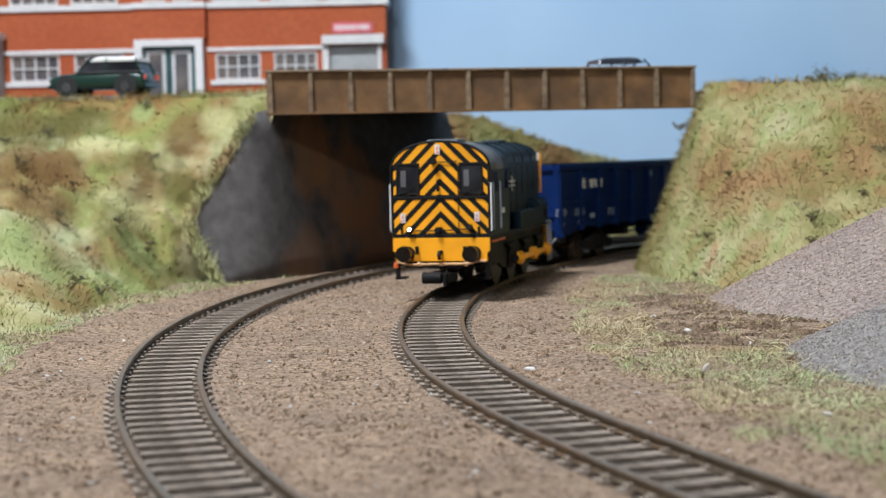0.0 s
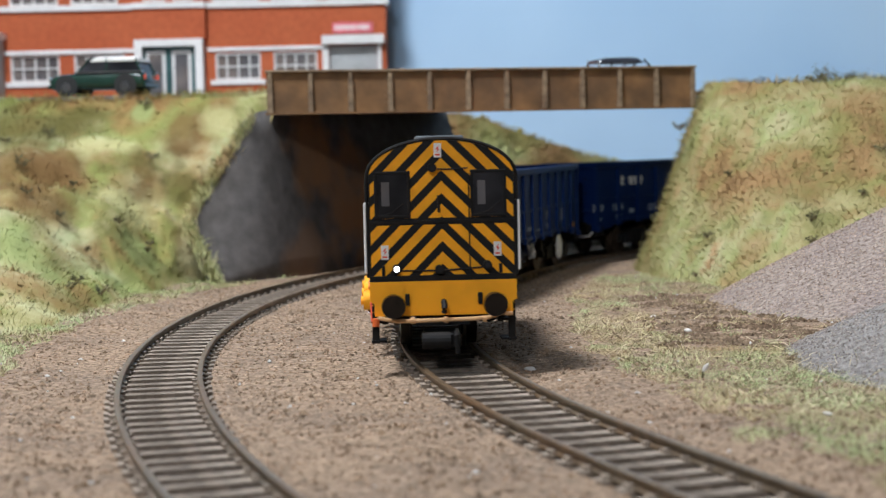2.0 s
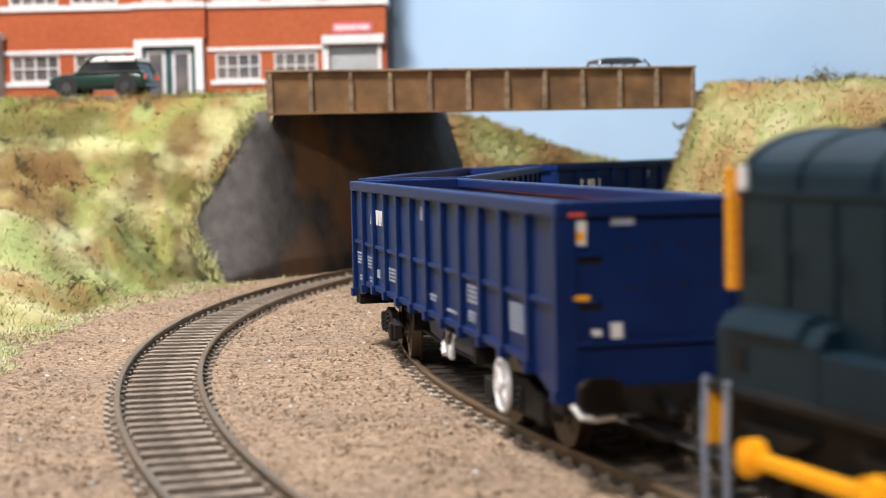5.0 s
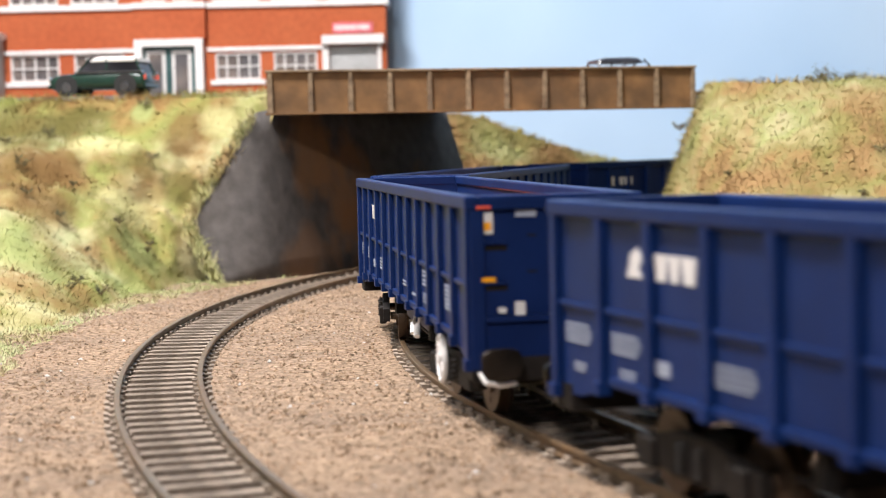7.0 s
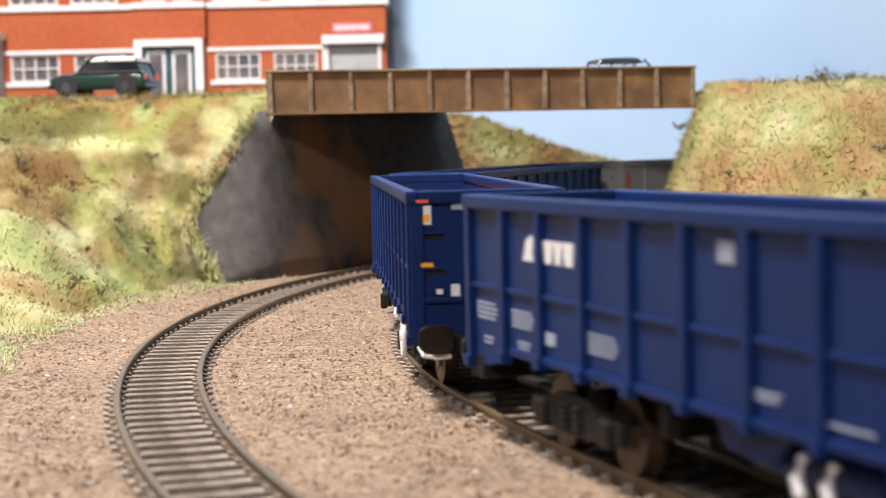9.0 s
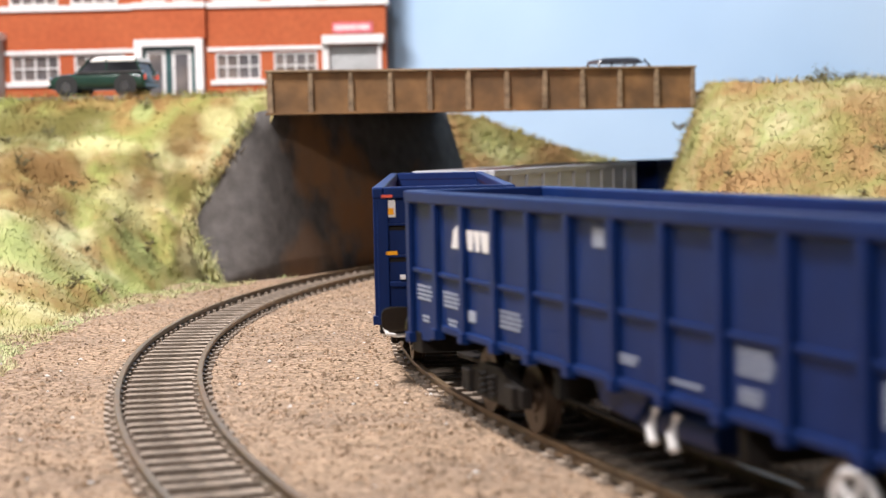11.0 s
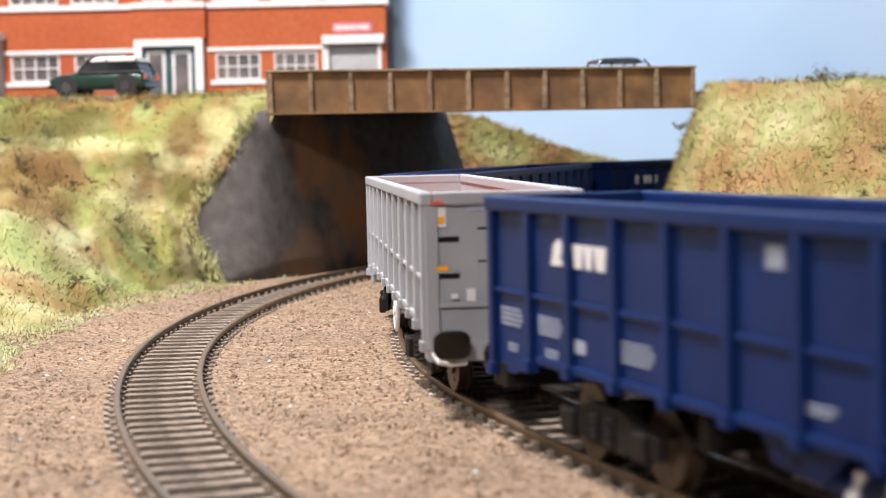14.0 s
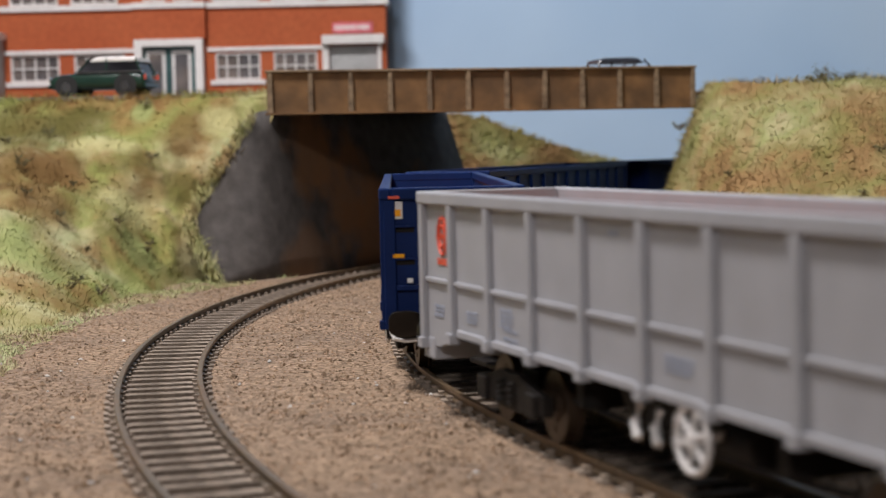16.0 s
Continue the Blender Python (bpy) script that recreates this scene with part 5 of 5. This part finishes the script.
# the largest olive and brown tufts sit at the left end, which is darker
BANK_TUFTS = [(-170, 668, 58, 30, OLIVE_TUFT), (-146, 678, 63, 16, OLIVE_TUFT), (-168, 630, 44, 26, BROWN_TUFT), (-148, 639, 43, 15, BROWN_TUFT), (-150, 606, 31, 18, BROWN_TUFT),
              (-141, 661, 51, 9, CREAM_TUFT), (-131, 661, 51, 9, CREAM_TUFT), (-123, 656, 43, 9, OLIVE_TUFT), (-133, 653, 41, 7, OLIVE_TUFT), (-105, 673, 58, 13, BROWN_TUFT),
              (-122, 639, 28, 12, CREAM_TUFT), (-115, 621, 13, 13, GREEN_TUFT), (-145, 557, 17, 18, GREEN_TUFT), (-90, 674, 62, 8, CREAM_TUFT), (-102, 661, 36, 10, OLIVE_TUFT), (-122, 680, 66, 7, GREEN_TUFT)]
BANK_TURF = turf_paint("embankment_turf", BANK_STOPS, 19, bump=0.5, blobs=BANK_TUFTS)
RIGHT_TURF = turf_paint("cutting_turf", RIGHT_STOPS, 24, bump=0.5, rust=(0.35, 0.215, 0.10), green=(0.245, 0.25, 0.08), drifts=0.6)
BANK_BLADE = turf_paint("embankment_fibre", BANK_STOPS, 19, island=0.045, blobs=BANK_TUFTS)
RIGHT_BLADE = turf_paint("cutting_fibre", RIGHT_STOPS, 24, island=0.05, rust=(0.35, 0.215, 0.10), green=(0.245, 0.25, 0.08), drifts=0.6)
VERGE_BLADE = turf_paint("verge_fibre", [(0.36, (0.42, 0.31, 0.16)), (0.45, (0.54, 0.45, 0.25)), (0.54, (0.52, 0.48, 0.26)), (0.60, (0.38, 0.52, 0.24)), (0.66, (0.54, 0.46, 0.26))], 16, island=0.05, rust=(0.48, 0.34, 0.18), green=(0.37, 0.48, 0.21), drifts=0.6)
FOOT_BLADE = turf_paint("bank_foot_fibre", [(0.36, (0.40, 0.31, 0.16)), (0.44, (0.46, 0.42, 0.22)), (0.51, (0.40, 0.46, 0.21)), (0.58, (0.46, 0.53, 0.30)), (0.66, (0.52, 0.46, 0.27))], 22, island=0.06, rust=(0.40, 0.28, 0.14), green=(0.34, 0.44, 0.18), drifts=0.6)
LEAF = mat("dark_scrub_leaf", (0.12, 0.12, 0.06), 0.8, 0, 0.2, 300, 0, (0.16, 0.10, 0.055), 80, 0.8, 0.2, island=0.4)
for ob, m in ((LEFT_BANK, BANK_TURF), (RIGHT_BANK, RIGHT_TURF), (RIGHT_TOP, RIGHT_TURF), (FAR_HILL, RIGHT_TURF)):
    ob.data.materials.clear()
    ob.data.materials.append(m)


EARTH = mat("brown_earth_crumb", (0.245, 0.168, 0.106), 0.9, 0, 0.2, 300, 0, (0.185, 0.13, 0.088), 80, 0.8, 0.2, island=0.35)


def blades(name, points, rnd, length, width, material, label, lean=0.8):
    """Static grass: thin bent fibres, two faces each, in one mesh. Points and lengths in metres."""
    vs, fs, ns = [], [], []
    for p, nr in points:
        d = (nr * 0.7 + Vector((rnd.gauss(0, lean), rnd.gauss(0, lean), 0.75))).normalized()
        ln = length * rnd.uniform(0.45, 1.25)
        side = d.cross(Vector((rnd.uniform(-1, 1), rnd.uniform(-1, 1), rnd.uniform(-0.4, 0.4)))).normalized() * width * 0.5
        if side.cross(d).dot(nr) < 0:
            side = -side
        mid = p + d * ln * 0.55
        tip = p + d * ln + Vector((rnd.gauss(0, 0.25), rnd.gauss(0, 0.25), -0.18)) * ln
        i = len(vs)
        vs += [p - side - nr * 0.0004, p + side - nr * 0.0004, mid + side * 0.8, mid - side * 0.8, tip]
        fs += [(i, i + 1, i + 2, i + 3), (i + 3, i + 2, i + 4)]
        soft = (nr + Vector((rnd.gauss(0, 0.14), rnd.gauss(0, 0.14), 0.2))).normalized()
        ns += [soft] * 5
    me = bpy.data.meshes.new(name)
    me.from_pydata(vs, [], fs)
    me.materials.append(material)
    # fibres take the light as the pile they stand in
    me.normals_split_custom_set_from_vertices(ns)
    return tagged(new(name, me), label, "grass", "", "stuff")


def crumbs(name, points, rnd, r0, r1, material, label, category, squash=0.75):
    """Loose grains: small uneven octahedra in one mesh."""
    vs, fs = [], []
    for p, nr in points:
        r = r0 + (r1 - r0) * rnd.random() ** 2.5
        i = len(vs)
        for d in ((1, 0, 0), (-1, 0, 0), (0, 1, 0), (0, -1, 0), (0, 0, 0.85), (0, 0, -0.6)):
            vs.append(p + Vector(d) * r * rnd.uniform(0.6, 1.35) + Vector((rnd.uniform(-0.3, 0.3), rnd.uniform(-0.4, 0.4), 0)) * r + Vector((0, 0, r * 0.15)))
        fs += [(i, i + 2, i + 4), (i + 2, i + 1, i + 4), (i + 1, i + 3, i + 4), (i + 3, i, i + 4), (i + 2, i, i + 5), (i + 1, i + 2, i + 5), (i + 3, i + 1, i + 5), (i, i + 3, i + 5)]
    me = bpy.data.meshes.new(name)
    me.from_pydata(vs, [], fs)
    me.materials.append(material)
    return tagged(new(name, me), label, category, "", "stuff")


def patchy(p, scale, cut, seed):
    return noise.noise((p.x / scale, p.y / scale, p.z / scale + seed)) > cut


RN = random.Random(21)
pts = scatter_on(LEFT_BANK.data, 190000, RN, lambda p: p.y < 0.706 and p.x > -0.30)
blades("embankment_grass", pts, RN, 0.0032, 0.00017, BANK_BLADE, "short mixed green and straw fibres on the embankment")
crumbs("embankment_scatter", [q for q in pts[::6] if patchy(q[0], 0.03, -0.05, 2)], RN, 0.0003, 0.0011, BANK_BLADE, "coarse foam scatter on the embankment", "scatter")
brow = [q for q in scatter_on(LEFT_BANK.data, 160000, RN, lambda p: 0.0665 < p.z and p.y < 0.712 and -0.25 < p.x)]
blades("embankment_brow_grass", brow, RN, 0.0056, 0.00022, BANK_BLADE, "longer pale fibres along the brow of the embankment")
pts = scatter_on(RIGHT_BANK.data, 190000, RN, lambda p: p.x < 0.27 and p.y < 0.80)
blades("cutting_grass", pts, RN, 0.0031, 0.00018, RIGHT_BLADE, "short ochre and green fibres on the cutting")
crumbs("cutting_scatter", [q for q in pts[::6] if patchy(q[0], 0.025, -0.1, 4)], RN, 0.0003, 0.0011, RIGHT_BLADE, "coarse foam scatter on the cutting", "scatter")
pts = scatter_on(FAR_HILL.data, 26000, RN)
blades("hillside_grass", pts, RN, 0.0050, 0.0006, RIGHT_BLADE, "bushy ochre fibres on the far hillside")
crumbs("hillside_scatter", pts[::9], RN, 0.0010, 0.0032, RIGHT_BLADE, "foam bushes on the far hillside", "scatter")
pts = scatter_on(RIGHT_TOP.data, 9000, RN, lambda p: p.x < 0.27 and p.y < 0.72)
blades("bank_top_grass", pts, RN, 0.005, 0.0005, RIGHT_BLADE, "fibres along the top of the cutting")


def on_board(count, x0, x1, y0, y1, keep, rnd):
    out = []
    for _ in range(count):
        y = y0 + (y1 - y0) * rnd.random() ** 1.25
        x = rnd.uniform(x0, x1)
        if keep(x, y):
            out.append((Vector((x * MM, y * MM, lie(x, y) * MM)), Vector((0, 0, 1))))
    return out


def in_view(x, y):
    return abs(x) < 0.31 * y + 12


def off_rails(x, y):
    for line in (RIGHT, LEFT):
        d = line.near(x, y)
        if abs(d - GAUGE / 2) < 1.7:
            return False
        if d < GAUGE / 2 and random.Random(int(x * 91 + y * 37)).random() < 0.30:
            return False
    return in_view(x, y)


def bare_soil(x, y):
    """Trodden earth between the verge and the big heap."""
    return x > 58 + 9 * noise.noise((x / 14, y / 14, 5)) and 405 < y < 548 + 14 * noise.noise((x / 20, y / 20, 8))


def verge(x, y):
    """The grassy strip beside the used track."""
    if not in_view(x, y):
        return False
    d = RIGHT.near(x, y)
    if x < float(np.interp(y, RIGHT.y[::-1], RIGHT.x[::-1])):
        return False
    inner = float(np.interp(y, [250, 283, 336, 495, 600], [25, 28, 34, 42, 38])) + 7 * noise.noise((x / 18, y / 18, 9))
    if bare_soil(x, y) and noise.noise((x / 6, y / 6, 17)) < 0.32:
        return False
    return d > inner and noise.noise((x / 9, y / 9, 4)) > -0.12 - (d - inner) * 0.012


def left_verge(x, y):
    if not in_view(x, y):
        return False
    d = LEFT.near(x, y)
    return x < -60 and d > 40 + 7 * noise.noise((x / 16, y / 16, 2)) - max(0, y - 540) * 0.13 and noise.noise((x / 8, y / 8, 6)) > -0.35


VR = random.Random(8)
blades("verge_grass", on_board(130000, 20, 190, 225, 640, verge, VR), VR, 0.0028, 0.00009, VERGE_BLADE, "fine green and straw grass beside the track", 1.7)
blades("bank_foot_grass", on_board(60000, -190, -50, 380, 690, left_verge, VR), VR, 0.0024, 0.00013, FOOT_BLADE, "thin grass at the foot of the embankment", 1.5)
STRAW = mat("dry_straw_fibre", (0.62, 0.53, 0.34), 0.8, 0, 0.1, 300, 0, (0.45, 0.35, 0.2), 60, 0.6, 0.2, island=0.3)
blades("dry_stalks", [q for q in on_board(2600, 20, 150, 300, 480, verge, VR) if patchy(q[0], 0.02, -0.05, 7)], VR, 0.0075, 0.00016, STRAW, "long dry straw stalks lying over the verge", 2.2)
SOIL = mat("dark_trodden_soil", (0.22, 0.16, 0.105), 0.95, 0, 0.2, 300, 0, (0.13, 0.085, 0.055), 60, 0.9, 0.1, island=0.3)
GR = random.Random(4)
grains = on_board(150000, -200, 210, 165, 640, off_rails, GR)
crumbs("ballast_grains", grains, GR, 0.00010, 0.00045, GRAIN, "loose sandy ballast grains", "ballast")
crumbs("pale_chips", grains[::140], GR, 0.0002, 0.0006, PALEGRAIN, "scattered pale chips", "ballast")
crumbs("earth_clods", [g for g in on_board(7000, -200, 210, 200, 640, off_rails, GR) if patchy(g[0], 0.035, -0.2, 12) and min(RIGHT.near(g[0].x / MM, g[0].y / MM), LEFT.near(g[0].x / MM, g[0].y / MM)) > 13], GR, 0.0003, 0.0009, EARTH, "small crumbling clods of sandy earth", "ballast", 0.6)
crumbs("dark_crumbs", [g for g in grains[::14] if patchy(g[0], 0.03, -0.2, 1)], GR, 0.0002, 0.0006, EARTH, "dark brown earth crumbs", "ballast")
for hp, m, lab, n in ((HEAP_A, PINK_GRAIN, "pinkish loose gravel grains", 60000), (HEAP_B, GREY_GRAIN, "grey loose gravel grains", 32000)):
    pts = scatter_on(hp.data, n, GR, lambda p: p.x < 0.25)
    crumbs("heap_grains", pts, GR, 0.00015, 0.00042, m, lab, "gravel")
foot = on_board(22000, 50, 150, 405, 600, bare_soil, GR)
crumbs("heap_spill", [q for q in foot if patchy(q[0], 0.012, -0.05, 3)], GR, 0.0002, 0.0009, SOIL, "dark earth spilt at the foot of the heap", "soil")


def shrub(x, y, z, r, seed):
    """A low dark scrub clump: twigs with many small leaves."""
    rnd = random.Random(seed)
    th = thing("scrub_clump", mp(x, y, z), "low dark olive scrub clump on the grassy slope", "shrub", "scrub clumps")
    bm = bmesh.new()
    tips = []
    for k in range(7):
        a = rnd.uniform(0, math.tau)
        p = Vector((math.cos(a) * r * 0.8, math.sin(a) * r * 0.8, r * rnd.uniform(0.3, 0.9)))
        tube([(0, 0, -0.5), p * 0.5 + Vector((0, 0, 0.2)), p], 0.16, 4, bm)
        tips.append(p)
    tagged(part("stem", bm, LEAF, th), kind="stuff")
    bm = bmesh.new()
    for _ in range(int(150 * r / 4)):
        p = rnd.choice(tips) * rnd.uniform(0.3, 1.1) + Vector((rnd.gauss(0, r * 0.2), rnd.gauss(0, r * 0.2), rnd.gauss(0, r * 0.15)))
        u = Vector((rnd.gauss(0, 1), rnd.gauss(0, 1), rnd.gauss(0, 1))).normalized() * rnd.uniform(0.15, 0.5)
        w = u.cross(Vector((rnd.gauss(0, 1), rnd.gauss(0, 1), 1))).normalized() * 0.22
        bm.faces.new([bm.verts.new(p + q) for q in (u, w, -u, -w)])
    tagged(part("foliage", bm, LEAF, th), kind="stuff")


def drop_on(ob, x, y):
    """The height of a mesh's top under a point."""
    best = BOARD
    for v in ob.data.vertices:
        if abs(v.co.x / MM - x) < 3 and abs(v.co.y / MM - y) < 3:
            best = max(best, v.co.z / MM)
    return best


edge_pts = []
EG = random.Random(6)
for _ in range(2200):
    f = EG.random()
    if EG.random() < 0.6:
        q = Vector((-99.5 + 24.5 * f, 646 + 11 * f, 23 + 40 * f)) + Vector((EG.gauss(0, 1.2), EG.gauss(0.6, 0.8), EG.gauss(0, 1.5)))
    else:
        q = Vector((-99 + 12 * f, 643 - 6 * f, 22 - 24 * f)) + Vector((EG.gauss(-1.0, 1.4), EG.gauss(0, 1.0), EG.gauss(0, 1.5)))
    edge_pts.append((q * MM, Vector((-0.2, -0.3, 1.0))))
blades("wing_wall_grass", edge_pts, EG, 0.0036, 0.0003, RIGHT_BLADE, "ragged grass along the edge of the wing wall")
SH = random.Random(13)
for k in range(30):
    x = SH.uniform(-200, -95)
    y = SH.uniform(520, 690) if x > -130 else SH.uniform(470, 690)
    z = drop_on(LEFT_BANK, x, y)
    if z > BOARD + 0.4:
        shrub(x, y, z, SH.uniform(1.6, 3.6), k)
for k in range(20):
    x = SH.uniform(85, 230)
    y = SH.uniform(540, 665)
    z = drop_on(RIGHT_BANK, x, y)
    if z > BOARD + 0.4:
        shrub(x, y, z, SH.uniform(1.6, 4.0), 100 + k)
for k, (x, r) in enumerate(((149, 5.0), (154, 7.0), (160, 6.0), (166, 4.5))):
    shrub(x, 655, 71.0, r, 300 + k)
shrub(95, 655, 54, 4.0, 302)
for x, y, s in ((-8.3, 432.5, 1.2), (19.4, 376.4, 1.4), (66, 445, 1.3), (61, 478, 1.2), (70, 300, 0.9)):
    bm = bmesh.new()
    bmesh.ops.create_icosphere(bm, subdivisions=2, radius=1.0)
    for v in bm.verts:
        v.co = Vector((v.co.x * s * 1.3, v.co.y * s * 0.7, v.co.z * s * 0.45)) * (1 + 0.3 * noise.noise(v.co * 1.5 + Vector((s, 0, 0))))
    ob = part("pale_stone", bm, PALEGRAIN, None, "small pale stone lying on the ballast", True, at=mp(x, y, board_height(x, y) + 0.4, 0, 0, x * 7))
    tagged(ob, "", "stone", "pale stones")
# simplified stand-in for a tiny model bird: pale lump on a dark stalk
sd = thing("seed_head", mp(55, 351, board_height(55, 351)), "tiny pale grey bird-like figure on a dark stalk in the verge", "weed")
part("stalk", tube([(0, 0, -0.4), (0.2, 0, 1.6), (0.5, 0, 2.6)], 0.22, 6), LEAF, sd)
bm = bmesh.new()
bmesh.ops.create_icosphere(bm, subdivisions=2, radius=1.0)
for v in bm.verts:
    v.co = Vector((v.co.x * 0.8 + v.co.z * 0.7 + 1.0, v.co.y * 0.7, v.co.z * 1.5 + 3.6)) * 0.68 * (1 + 0.12 * noise.noise(v.co * 2))
part("head", bm, PALEGRAIN, sd, "pale grey head", True)


def run(t):
    """How far the shunter's middle has gone along its track at t seconds."""
    return float(np.interp(t, [0, 1.0, 2.0, 3.0, 4.0, 6.5, 9.0, 11.5, 14.5, 16.0], [-121.0, -34.5, 54.5, 144.8, 233.6, 463.5, 692.2, 921.3, 1193.3, 1329.2]))


def motions():
    times = [0.2 * k for k in range(81)]
    fine = [k / 15 for k in range(241)]
    walk(SHUNTER, [(t, RIGHT.chord(run(t), 23)) for t in times])
    start = run(3.5)
    for o in SHUNTER.children:
        x = o.location.x / MM
        if o.name.startswith("driving_wheelset"):
            walk(o, [(t, mp(x, 0, 9.0) @ Matrix.Rotation((run(t) - start) / 9.0, 4, "Y")) for t in fine])
        elif o.name.startswith("coupling_rod"):
            quarter = 0.0 if o.data.vertices[0].co.y > 0 else math.pi / 2
            walk(o, [(t, mp(3.2 * math.cos(-(run(t) - start) / 9.0 - quarter), 0, 9.0 + 3.2 * math.sin(-(run(t) - start) / 9.0 - quarter))) for t in fine])
    for k, w in enumerate(WAGONS):
        def mid(t):
            return run(t) - FIRST - PITCH * k
        walk(w, [(t, RIGHT.chord(mid(t), HALF)) for t in times])
        for o in [c for c in w.children if c.name.startswith("bogie")]:
            x = o.location.x / MM
            sign = 1 if x > 0 else -1
            rows = []
            for t in times:
                here = RIGHT.chord(mid(t) + sign * HALF, AXLE).to_euler().z
                rows.append((t, mp(sign * HALF, 0, 0, 0, 0, math.degrees(here - RIGHT.chord(mid(t), HALF).to_euler().z))))
            wheels = [c for c in o.children if c.name.startswith("wheelset")]
            walk(o, rows)
            for q in wheels:
                xx = q.location.x / MM
                walk(q, [(t, mp(xx, 0, WHEEL) @ Matrix.Rotation(run(t) / WHEEL, 4, "Y")) for t in fine])


motions()
